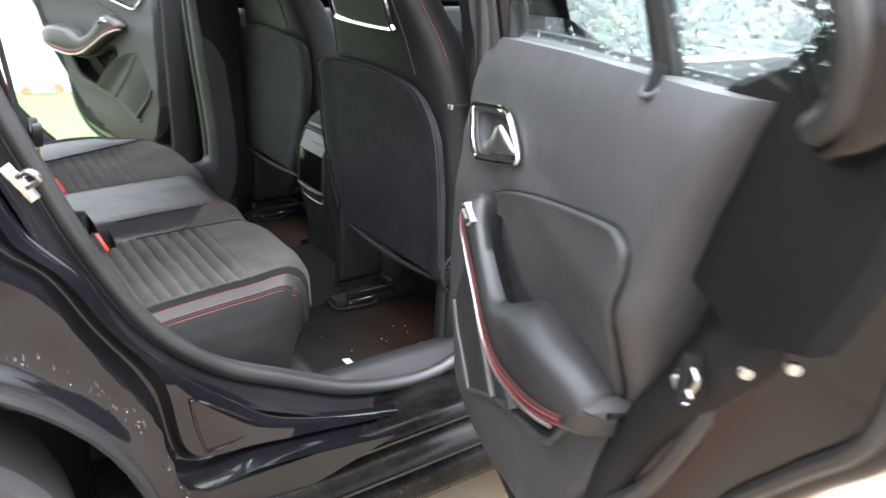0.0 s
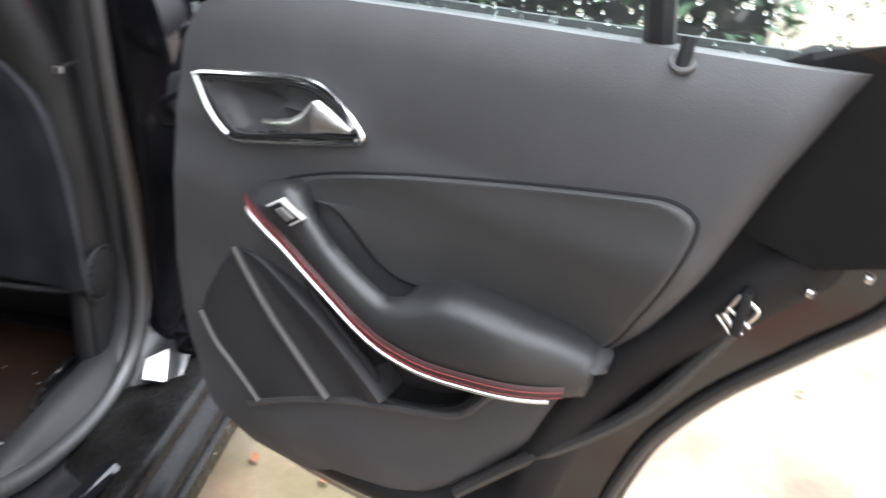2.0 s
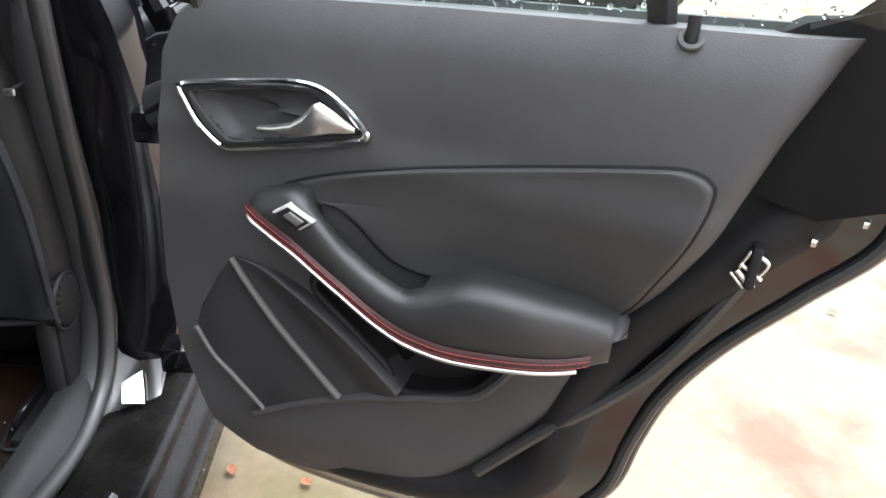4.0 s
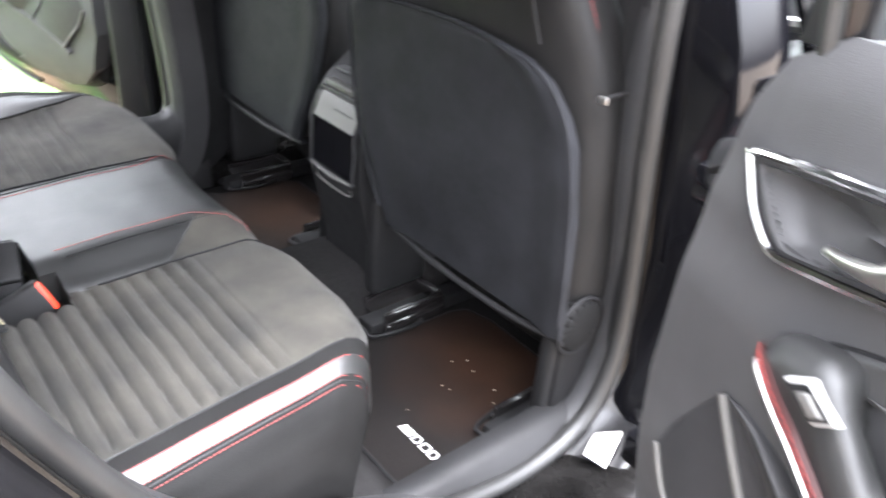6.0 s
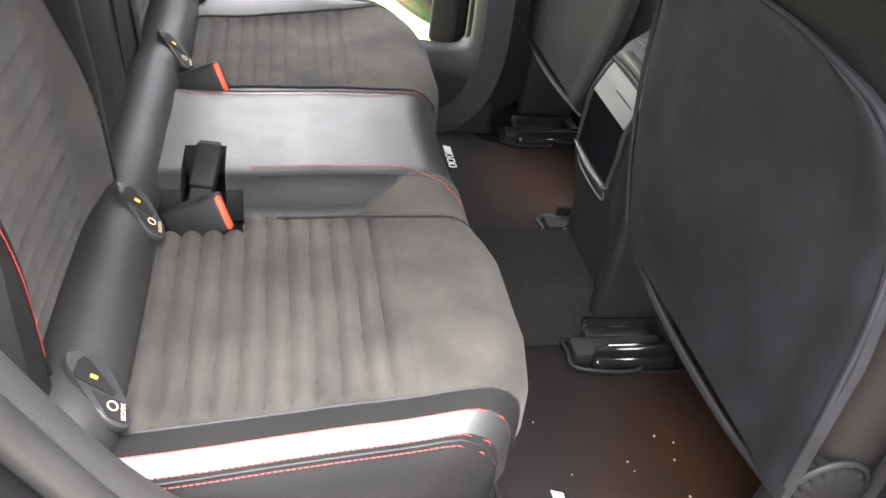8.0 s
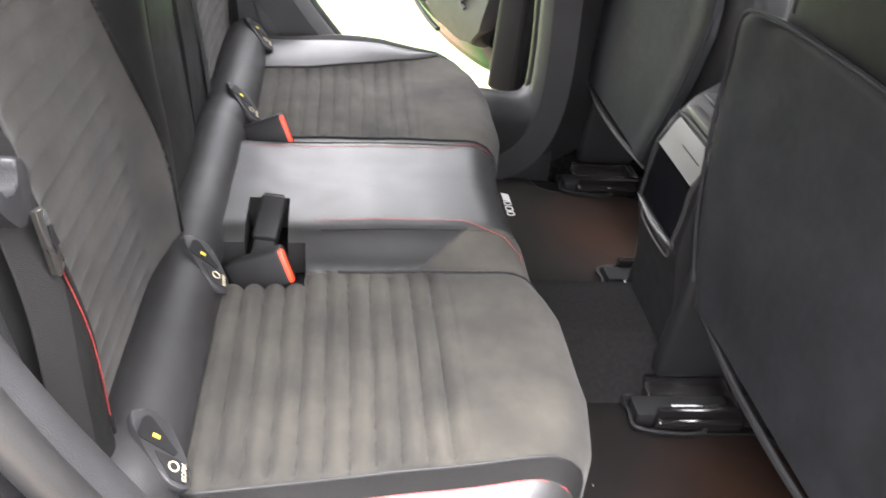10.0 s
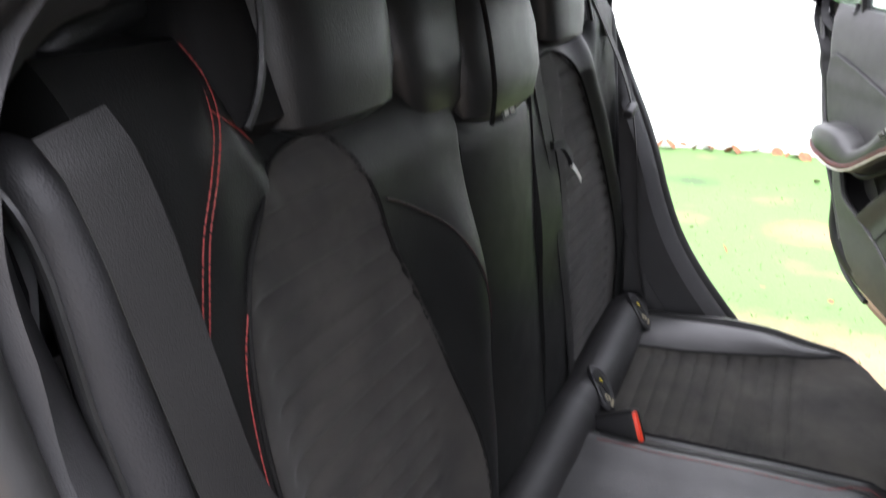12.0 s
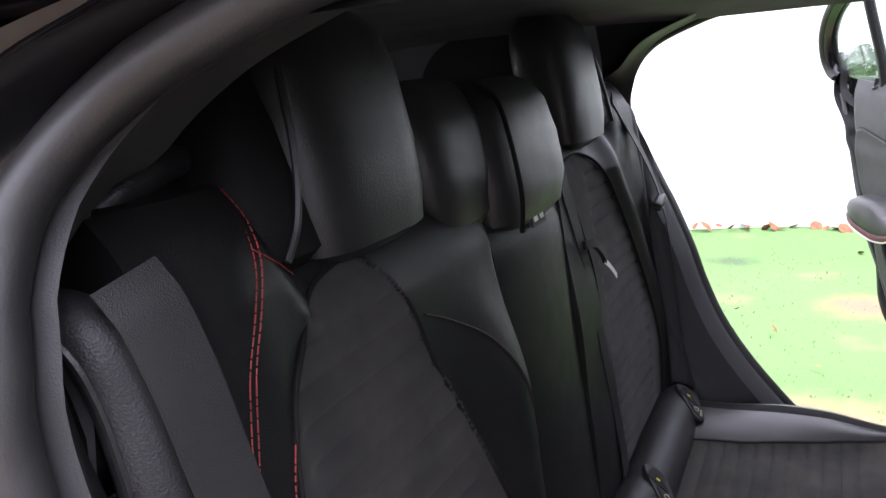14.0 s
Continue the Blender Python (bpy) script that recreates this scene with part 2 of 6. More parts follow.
def spline(pts, n, closed=False):
    """n points of a smooth curve through pts."""
    pts = [Vector(p) for p in pts]
    k = len(pts)
    segs = k if closed else k - 1
    out = []
    for i in range(n):
        t = i * segs / (n if closed else n - 1)
        a = min(int(t), segs - 1)
        f = t - a
        if closed:
            p0, p1, p2, p3 = pts[a - 1], pts[a], pts[(a + 1) % k], pts[(a + 2) % k]
        else:
            p0, p1, p2, p3 = pts[max(a - 1, 0)], pts[a], pts[a + 1], pts[min(a + 2, k - 1)]
        out.append(0.5 * (2 * p1 + (p2 - p0) * f + (2 * p0 - 5 * p1 + 4 * p2 - p3) * f * f + (3 * p1 - p0 - 3 * p2 + p3) * f ** 3))
    return out


def lerp_table(table, x):
    """Value at x of a table of (x, value), in rising x."""
    if x <= table[0][0]:
        return table[0][1]
    for (a, va), (b, vb) in zip(table, table[1:]):
        if x <= b:
            return va + (vb - va) * (x - a) / (b - a)
    return table[-1][1]


def smooth01(x):
    x = min(1.0, max(0.0, x))
    return x * x * (3 - 2 * x)


def loft(sections, closed=False, caps=False, bm=None):
    """Quads between rows of points. closed: each row is a ring."""
    bm = bm or bmesh.new()
    rows = [[bm.verts.new(p) for p in row] for row in sections]
    n = len(rows[0])
    for r0, r1 in zip(rows, rows[1:]):
        for i in range(n if closed else n - 1):
            j = (i + 1) % n
            bm.faces.new((r0[i], r0[j], r1[j], r1[i]))
    if caps:
        bm.faces.new(rows[0])
        bm.faces.new(rows[-1])
    return bm


def tube(pts, radius, seg=8, closed=False, flat=1.0, bm=None, up=None):
    """A round bar along pts. flat: height over width of its section."""
    bm = bm or bmesh.new()
    pts = [Vector(p) for p in pts]
    rings = []
    side = None
    for i, p in enumerate(pts):
        a = pts[i - 1] if (i or closed) else p
        b = pts[(i + 1) % len(pts)] if (i < len(pts) - 1 or closed) else p
        d = (b - a).normalized()
        ref = Vector(up) if up else (side or (Vector((0, 0, 1)) if abs(d.z) < 0.9 else Vector((1, 0, 0))))
        e1 = (ref - d * ref.dot(d)).normalized()
        side = e1
        e2 = d.cross(e1)
        r = radius[i] if isinstance(radius, (list, tuple)) else radius
        rings.append([p + (e1 * math.cos(2 * math.pi * k / seg) * flat + e2 * math.sin(2 * math.pi * k / seg)) * r for k in range(seg)])
    if closed:
        rings.append(rings[0])
    start = len(bm.verts)
    rows = [[bm.verts.new(q) for q in ring] for ring in (rings[:-1] if closed else rings)]
    if closed:
        rows.append(rows[0])
    for r0, r1 in zip(rows, rows[1:]):
        for k in range(seg):
            bm.faces.new((r0[k], r0[(k + 1) % seg], r1[(k + 1) % seg], r1[k]))
    if not closed:
        bm.faces.new(rows[0][::-1])
        bm.faces.new(rows[-1])
    return bm


def prism(pts, depth, bevel=0.004, seg=2, bm=None):
    """A flat outline of 3D points thickened by the vector depth, with its rim rounded."""
    bm = bm or bmesh.new()
    depth = Vector(depth)
    lo = [bm.verts.new(Vector(p)) for p in pts]
    hi = [bm.verts.new(Vector(p) + depth) for p in pts]
    n = len(pts)
    bm.faces.new(lo[::-1])
    top = bm.faces.new(hi)
    for i in range(n):
        bm.faces.new((lo[i], lo[(i + 1) % n], hi[(i + 1) % n], hi[i]))
    if bevel:
        bmesh.ops.bevel(bm, geom=list(top.edges), offset=bevel, segments=seg, affect="EDGES", profile=0.5)
    return bm


def block(c, size, bevel=0.004, seg=2, turn=None, bm=None):
    """A box with rounded edges at c."""
    bm2 = bmesh.new()
    bmesh.ops.create_cube(bm2, size=1.0)
    bmesh.ops.scale(bm2, vec=size, verts=bm2.verts)
    if bevel:
        bmesh.ops.bevel(bm2, geom=list(bm2.edges), offset=bevel, segments=seg, affect="EDGES", profile=0.5)
    if turn is not None:
        bmesh.ops.transform(bm2, matrix=turn, verts=bm2.verts)
    bmesh.ops.translate(bm2, vec=c, verts=bm2.verts)
    if bm is None:
        return bm2
    me = bpy.data.meshes.new("tmp")
    bm2.to_mesh(me)
    bm2.free()
    bm.from_mesh(me)
    bpy.data.meshes.remove(me)
    return bm


def skirt(bm, depth):
    """Turns the free rim of a surface back by the vector depth."""
    rim = [e for e in bm.edges if e.is_boundary]
    ret = bmesh.ops.extrude_edge_only(bm, edges=rim)
    bmesh.ops.translate(bm, vec=depth, verts=[g for g in ret["geom"] if isinstance(g, bmesh.types.BMVert)])
    return bm


def inside(x, y, poly):
    hit = False
    for (x0, y0), (x1, y1) in zip(poly, poly[1:] + poly[:1]):
        if (y0 > y) != (y1 > y) and x < (x1 - x0) * (y - y0) / (y1 - y0) + x0:
            hit = not hit
    return hit


def stitches(paths, length=0.0042, gap=0.0014, r=0.0006):
    """Short thread bars along paths."""
    bm = bmesh.new()
    for pts in paths:
        pts = [Vector(p) for p in pts]
        acc = 0.0
        for a, b in zip(pts, pts[1:]):
            seg_len = (b - a).length
            if seg_len < 1e-6:
                continue
            d = (b - a) / seg_len
            pos = -acc
            while pos < seg_len:
                p = max(pos, 0)
                q = min(pos + length, seg_len)
                if q - p > 0.001:
                    tube([a + d * p, a + d * q], r, 5, bm=bm)
                pos += length + gap
            acc = (seg_len - pos) % (length + gap) if pos > seg_len else 0.0
            acc = 0.0
    return bm


# ---- setting: ground, lawn, walls ----
def sheet(name, x0, x1, y0, y1, nx, ny, zf, material, label, category):
    rows = [[(x0 + (x1 - x0) * i / nx, y0 + (y1 - y0) * j / ny, zf(x0 + (x1 - x0) * i / nx, y0 + (y1 - y0) * j / ny)) for i in range(nx + 1)] for j in range(ny + 1)]
    return tagged(part(name, loft(rows), material), label, category, kind="structure")


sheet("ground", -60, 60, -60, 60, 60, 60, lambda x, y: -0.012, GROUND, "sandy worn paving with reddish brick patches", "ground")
sheet("lawn", -9, 12, 1.15, 4.45, 120, 40, lambda x, y: 0.012 * noise.noise(Vector((x * 1.7, y * 1.7, 0))) + 0.03 * smooth01((y - 3.4) / 1.0) + 0.03 * math.exp(-((x - 0.1) / 0.5) ** 2) * smooth01((y - 3.6) / 0.7) - 0.03 * smooth01((1.5 - y) / 0.35), LAWN, "short mossy green lawn with bare earthy patches", "lawn")
wall_b = block((1.5, 4.53, 1.35), (22, 0.22, 2.7), 0.01)
tagged(part("wall_garden", wall_b, RENDERWALL), "white rendered garden wall behind the lawn", "wall", kind="structure")
wall_h = block((-5.2, -1.0, 2.6), (0.25, 12.3, 5.2), 0.01)
tagged(part("wall_house", wall_h, RENDERWALL), "pale pebbledashed house wall", "wall", kind="structure")

# grass tufts
rng = random.Random(4)
bm = bmesh.new()
for i in range(3500):
    gx, gy = rng.uniform(-2.2, 2.4), 1.25 + 3.15 * rng.random()
    gz = 0.03 * smooth01((gy - 3.4) / 1.0)
    a, h, w = rng.uniform(0, 6.28), rng.uniform(0.008, 0.020), rng.uniform(0.002, 0.004)
    dx, dy = math.cos(a) * w, math.sin(a) * w
    lean_x, lean_y = rng.uniform(-0.012, 0.012), rng.uniform(-0.012, 0.012)
    bm.faces.new((bm.verts.new((gx - dx, gy - dy, gz)), bm.verts.new((gx + dx, gy + dy, gz)), bm.verts.new((gx + lean_x, gy + lean_y, gz + h))))
tagged(part("grass", bm, GRASSBLADE, smooth=False), "short green grass blades on the lawn", "grass", kind="stuff")


def leaf_mesh(size):
    rows = []
    for i in range(7):
        t = i / 6
        w = size * 0.36 * math.sin(math.pi * min(1, t * 0.92 + 0.04)) ** 0.8
        rows.append([(size * (t - 0.5), -w, size * 0.30 * (w / size) + 0.12 * size * t * t), (size * (t - 0.5), 0, 0.12 * size * t * t), (size * (t - 0.5), w, size * 0.34 * (w / size) + 0.1 * size * t * t)])
    return loft(rows)


leaf_kinds = []
for size in (0.05, 0.075, 0.10):
    me_leaf = part("fallen_leaf", leaf_mesh(size), LEAF)
    tagged(me_leaf, "curled brown dead leaf on the lawn", "leaf", "fallen leaves")
    leaf_kinds.append(me_leaf)
spots = []
for i in range(34):
    spots.append((-1.3 + 2.3 * i / 33 + rng.uniform(-0.03, 0.03), 4.36 + rng.uniform(-0.06, 0.04), 0.07))
for i in range(10):
    spots.append((rng.uniform(-0.7, 1.4), rng.uniform(1.7, 4.0), 0.03))
for i, (lx, ly, lz) in enumerate(spots):
    m = pose(lx, ly, lz, rng.uniform(-40, 40), rng.uniform(-40, 40), rng.uniform(0, 360)) @ Matrix.Scale(1.0 if ly > 4.1 else 0.45, 4)
    if i < 3:
        leaf_kinds[i].matrix_basis = m
    else:
        copy_thing(leaf_kinds[i % 3], m)
for lx, ly in ((0.93, -0.80), (0.90, -0.97), (1.55, -2.2), (1.75, -2.6)):
    ob = copy_thing(leaf_kinds[0], pose(lx, ly, 0.0, 0, 0, rng.uniform(0, 360)) @ Matrix.Scale(0.6, 4))
    ob["label"] = "flat reddish dead leaf on the paving"

# clipped hedge ahead of the car
bm = bmesh.new()
for i in range(5200):
    hx, hy, hz = rng.uniform(5.5, 6.8), rng.uniform(-3.2, 4.35), rng.uniform(0.05, 1.55) + 0.12 * rng.random()
    a, b2, s = rng.uniform(0, 6.28), rng.uniform(-1, 1), rng.uniform(0.05, 0.11)
    u = Vector((math.cos(a) * s, math.sin(a) * s, b2 * s))
    v = u.cross(Vector((rng.uniform(-1, 1), rng.uniform(-1, 1), 1))).normalized() * s * 0.5
    c = Vector((hx, hy, hz))
    bm.faces.new([bm.verts.new(c + q) for q in (-u, -v, u, v)])
hedge = thing("hedge", "dense dark green hedge ahead of the car", "hedge")
part("foliage", bm, HEDGE, hedge, smooth=False)
part("stem_mass", block((6.15, 0.55, 0.7), (1.1, 7.2, 1.35), 0.15, 3), DARK, hedge)


# ---- car body ----
# door aperture, rear door: (x, z) round the opening
APER = [(0.29, 0.462), (0.41, 0.405), (0.54, 0.376), (0.645, 0.38), (0.72, 0.42), (0.755, 0.50), (0.757, 0.60), (0.742, 0.72), (0.722, 0.85),
        (0.706, 1.0), (0.698, 1.1), (0.675, 1.25), (0.62, 1.34), (0.50, 1.385), (0.30, 1.392), (0.08, 1.372), (-0.022, 1.346), (-0.088, 1.315),
        (-0.126, 1.268), (-0.131, 1.20), (-0.132, 1.13), (-0.106, 1.02), (-0.066, 0.905), (-0.016, 0.775), (0.060, 0.632), (0.168, 0.527)]
APER_FAR = APER[:19] + [(-0.143, 1.20), (-0.116, 1.12), (-0.087, 1.055), (-0.061, 1.0), (-0.030, 0.922), (-0.007, 0.852), (0.026, 0.774), (0.074, 0.697), (0.142, 0.612), (0.205, 0.545)]
Y_SEAL_R = [(0.3, 0.64), (1.18, 0.64), (1.23, 0.632), (1.28, 0.612), (1.32, 0.588), (1.39, 0.565)]
Y_SEAL_L = [(0.3, 0.64), (0.9, 0.64), (1.1, 0.64), (1.3, 0.60), (1.39, 0.575)]


def aperture(side, d=0.0, out=0.0, n=130, up_out=0.5, low=1.0):
    """The ring round a rear door's opening, d metres wider and out metres further outside."""
    ring = spline([(x if side < 0 or x < 0.3 else 0.3 + (x - 0.3) * 0.64, 0, z) for x, z in (APER if side < 0 else APER_FAR)], n, True)
    res = []
    for i, p in enumerate(ring):
        tangent = ring[(i + 1) % n] - ring[i - 1]
        nx, nz = tangent.z, -tangent.x
        l = math.hypot(nx, nz)
        nx, nz = nx / l, nz / l
        ys = lerp_table(Y_SEAL_R if side < 0 else Y_SEAL_L, p.z)
        k = 1 - (1 - up_out) * smooth01((p.z - 0.9) / 0.35)
        dd = d * (1 - (1 - low) * smooth01((-nz - 0.1) / 0.85)) * (1 - 0.72 * smooth01((p.z - 1.24) / 0.12))
        res.append(Vector((p.x + nx * dd, side * (ys + out * k), p.z + nz * dd)))
    return res


def ring_loft(rings):
    return loft([list(r) + [r[0]] for r in rings])


WHEEL_C, ARCH_R = Vector((-0.42, 0, 0.33)), 0.43
car = thing("car", "gloss black hatchback car with both rear doors open", "car")


def side_body(side):
    base = aperture(side)
    bm = tube([p + Vector((0, side * 0.012, 0)) for p in base], 0.0145, 10, True)
    tube([p for p in aperture(side, 0.012, 0.006)], 0.008, 8, True, bm=bm)
    part("door_seal", bm, RUBBER, car, "black rubber door seal")
    # inner trim lip and painted jamb steps
    wide = [p.lerp(q, smooth01((p.z - 1.04) / 0.08)) for p, q in zip(aperture(side, -0.007, -0.010), aperture(side, -0.020, -0.012))]
    part("inner_trim", ring_loft([aperture(side, -0.002, 0.0), wide] + [[p.lerp(q, smooth01((p.z - 1.22) / 0.1)) for p, q in zip(aperture(side, d, o), aperture(side, d2, o2))] for d, o, d2, o2 in ((-0.004, -0.030, -0.010, -0.05), (0.012, -0.052, -0.006, -0.11), (0.07, -0.062, 0.0, -0.14))]), PILLARTRIM, car)
    part("door_jamb", ring_loft([aperture(side, 0.012, 0.006), aperture(side, 0.026, 0.010, low=0.6), aperture(side, 0.036, 0.026, low=0.6), aperture(side, 0.043, 0.070, low=0.5), aperture(side, 0.049, 0.098, low=0.4), aperture(side, 0.054, 0.106, low=0.4)]), JAMBSATIN, car)
    # shut face behind the door, its step and the edge of the outer skin, from the sill up and over the door
    upper = [i for i in range(130) if (base[i].x < 0.2 and base[i].z > 0.86) or (base[i].z > 1.30 and base[i].x < 0.6)]
    upper.sort(key=lambda i: math.atan2(base[i].z - 1.0, base[i].x - 0.35) % (2 * math.pi), reverse=True)
    upper = upper[::5]

    def edge_curve(low_pts, y, d, out):
        ring = aperture(side, d, out)
        return spline([Vector((x, side * y, z)) for x, z in low_pts] + [ring[i] for i in upper], 150)

    face_in = edge_curve([(0.47, 0.392), (0.345, 0.418), (0.225, 0.458), (0.148, 0.516), (0.068, 0.594), (-0.005, 0.690), (-0.042, 0.780)], 0.748, 0.050, 0.104)
    face_out = edge_curve([(0.47, 0.384), (0.33, 0.404), (0.19, 0.424), (0.076, 0.448), (0.044, 0.592), (-0.020, 0.696), (-0.066, 0.785)], 0.757, 0.070, 0.114)
    skin = edge_curve([(0.47, 0.372), (0.33, 0.392), (0.18, 0.408), (0.056, 0.412), (0.014, 0.556), (-0.056, 0.690), (-0.104, 0.785)], 0.800, 0.112, 0.160)
    skin = [p - Vector((0, 0, 0.015 * smooth01((p.z - 1.27) / 0.06))) for p in skin]
    rows = []
    for a, b, c in zip(face_in, face_out, skin):
        o = Vector((0, side, 0))
        groove_pts = []
        for f, dy in ((0.08, -0.006), (0.22, -0.020), (0.40, -0.024), (0.62, -0.023), (0.80, -0.014), (0.90, 0.004), (0.955, 0.030)):
            q = b.lerp(c, f)
            groove_pts.append(Vector((q.x, b.y + side * dy, q.z)))
        rows.append([a - o * 0.014 + (a - b) * 0.10, a - o * 0.003 + (a - b) * 0.03, a, a.lerp(b, 0.5), a.lerp(b, 0.95), b] + groove_pts + [c - o * 0.002, c])
    part("shut_face", loft(rows), PAINT, car, sharp=60)
    # outer skin over the opening, turning in towards the roof
    rows = [[p, p + Vector((-0.002, side * 0.003, 0.004)), p + Vector((-0.004, -side * 0.006, 0.022)), p + Vector((-0.006, -side * 0.026, 0.045)), p + Vector((-0.008, -side * 0.060, 0.068))] for p in skin if p.z > 1.24]
    part("roof_side", loft(rows), PAINT, car)
    # quarter panel between the wheel arch and the shut face, in rays from the hub
    outer = [(p.x, p.z) for p in skin] + [(0.6, 1.30), (0.6, 0.30), (0.056, 0.30)]
    rows = []
    for i in range(91):
        a = math.radians(-38 + 218 * i / 90)
        ca, sa = math.cos(a), math.sin(a)
        r = ARCH_R
        while r < 0.95 and not inside(WHEEL_C.x + ca * r, WHEEL_C.z + sa * r, outer) and 0.20 < WHEEL_C.z + sa * r < 1.30 and WHEEL_C.x + ca * r > -0.92:
            r += 0.004
        row = []
        for k in range(17):
            q = ARCH_R + (r - ARCH_R) * k / 16
            x, z = WHEEL_C.x + ca * q, WHEEL_C.z + sa * q
            y = 0.802 + 0.016 * math.exp(-((q - ARCH_R) / 0.028) ** 2) + 0.012 * math.exp(-((z - 0.86) / 0.03) ** 2) - 0.15 * max(0.0, z - 0.92) - 0.1 * max(0.0, z - 1.05)
            row.append(Vector((x, side * y, z)))
        rows.append(row)
    part("quarter_panel", loft(rows), PAINT, car)
    arc = [Vector((WHEEL_C.x + math.cos(a) * ARCH_R, side * 0.826, WHEEL_C.z + math.sin(a) * ARCH_R)) for a in [math.radians(-30 + 240 * i / 40) for i in range(41)]]
    part("wheel_arch_lip", tube(arc, 0.017, 8, flat=0.6), DARK, car)
    liner = loft([[Vector((q.x, side * yy, q.z)) for q in arc] for yy in (0.81, 0.60, 0.5)])
    part("arch_liner", liner, DARK, car)
    # sill with its stepped ledges
    prof = [(0.62, 0.36), (0.70, 0.372), (0.755, 0.385), (0.785, 0.388), (0.797, 0.380), (0.800, 0.366), (0.786, 0.356), (0.784, 0.338), (0.800, 0.330), (0.815, 0.322), (0.820, 0.305),
            (0.806, 0.296), (0.804, 0.276), (0.822, 0.270), (0.826, 0.235), (0.81, 0.205), (0.70, 0.19), (0.60, 0.22)]
    rows = [[Vector((x, side * y, z + (0.02 if x < 0.2 else 0.0))) for y, z in prof] for x in (-0.06, 0.02, 0.12, 0.3, 0.6, 0.9, 1.3, 1.9, 2.1)]
    part("sill", loft(rows, closed=True, caps=True), SILLPAINT, car, sharp=60)
    for z, y in ((0.352, 0.789), (0.289, 0.808)):
        part("sill_strip", tube([(0.05, side * y, z), (0.6, side * y, z), (1.2, side * y, z)], 0.005, 6), JAMB, car)
    # pressed triangle on the jamb behind the sill
    tri = spline([(0.083, side * 0.750, 0.530), (0.094, side * 0.750, 0.539), (0.186, side * 0.745, 0.464), (0.190, side * 0.745, 0.450), (0.110, side * 0.752, 0.442), (0.096, side * 0.752, 0.455)], 40, True)
    part("pressed_bead", tube([p + Vector((0, side * 0.004, 0)) for p in tri], 0.0026, 6, True), PAINT, car)
    # bright stepped plate at the foot of the B pillar
    if side < 0:
        part("step_plate", prism([Vector((x, y, z)) for x, y, z in ((0.668, -0.694, 0.392), (0.703, -0.682, 0.409), (0.740, -0.708, 0.412), (0.680, -0.728, 0.384))], (-0.001, -0.001, 0.004), 0.002), SATIN, car, "bright metal step plate")
    # rain drops on the outer skin and the sill
    wet = bmesh.new()
    rw = random.Random(31)
    for k in range(260):
        if k < 170:
            a, q = math.radians(rw.uniform(0, 75)), ARCH_R + rw.uniform(0.012, 0.055)
            c = Vector((WHEEL_C.x + math.cos(a) * q, side * 0.806, WHEEL_C.z + math.sin(a) * q))
        else:
            c = Vector((rw.uniform(0.05, 0.75), side * 0.824, rw.uniform(0.24, 0.268)))
        rr = rw.uniform(0.0008, 0.0022)
        bmesh.ops.create_icosphere(wet, subdivisions=1, radius=rr, matrix=Matrix.Translation(c) @ Matrix.Diagonal((1, 0.5, 1.15, 1)))
    tagged(part("rain_drops", wet, WATER, car, "rain drops on the black paint"), kind="stuff")
    # striker for the lock
    sx, sy, sz = -0.088, side * 0.745, 0.925
    sm = Matrix.Translation((sx - 0.012, sy, sz)) @ Matrix.Rotation(radians(-32), 4, "Y") @ Matrix.Scale(0.72, 4)
    bm = block((0, 0, 0), (0.022, 0.008, 0.080), 0.003, 2, sm)
    tube(spline([sm @ Vector(p) for p in ((0.004, side * 0.002, 0.012), (0.026, side * 0.022, 0.013), (0.030, side * 0.022, -0.009), (0.004, side * 0.002, -0.012))], 20), 0.0045, 8, bm=bm)
    part("lock_striker", bm, STEEL, car, "bright steel lock striker")
    for bz in (0.028, -0.030):
        bm = bmesh.new()
        bmesh.ops.create_cone(bm, cap_ends=True, segments=12, radius1=0.007, radius2=0.006, depth=0.005, matrix=sm @ Matrix.Translation((0, side * 0.006, bz)) @ Matrix.Rotation(math.pi / 2, 4, "X"))
        part("bolt", bm, STEEL, car)
    # B pillar: gloss post outside, trim inside
    post = [[Vector((x0, side * y0, z)) for x0, y0 in ((xr + 0.005, yo - 0.06), (xr + 0.015, yo), (xr + 0.06, yo + 0.012), (xr + 0.11, yo + 0.008), (xr + 0.125, yo - 0.05), (xr + 0.06, yo - 0.11), (xr + 0.01, yo - 0.10))]
            for z, xr, yo in [(z, xr - (0.0 if side < 0 else 0.145), yo) for z, xr, yo in ((0.40, 0.75, 0.755), (0.5, 0.765, 0.765), (0.7, 0.755, 0.765), (0.9, 0.73, 0.755), (1.02, 0.715, 0.735), (1.2, 0.69, 0.68), (1.36, 0.65, 0.62))]]
    part("b_pillar", loft(post, closed=True, caps=True), PAINT, car, sharp=50)
    trim = [[Vector((x0, side * y0, z)) for x0, y0 in ((xr - 0.01, yo), (xr, yo - 0.045), (xr + 0.06, yo - 0.06), (xr + 0.13, yo - 0.045), (xr + 0.14, yo))]
            for z, xr, yo in [(z, xr - (0.0 if side < 0 else 0.145), yo) for z, xr, yo in ((0.33, 0.66, 0.66), (0.40, 0.74, 0.645), (0.5, 0.765, 0.645), (0.7, 0.75, 0.64), (0.9, 0.725, 0.635), (1.1, 0.70, 0.62), (1.3, 0.67, 0.57), (1.38, 0.65, 0.54))]]
    # Both sides darkened for shade, the far one more.
    part("b_pillar_trim", loft(trim), SHADETRIM if side < 0 else SEALBLACK, car)
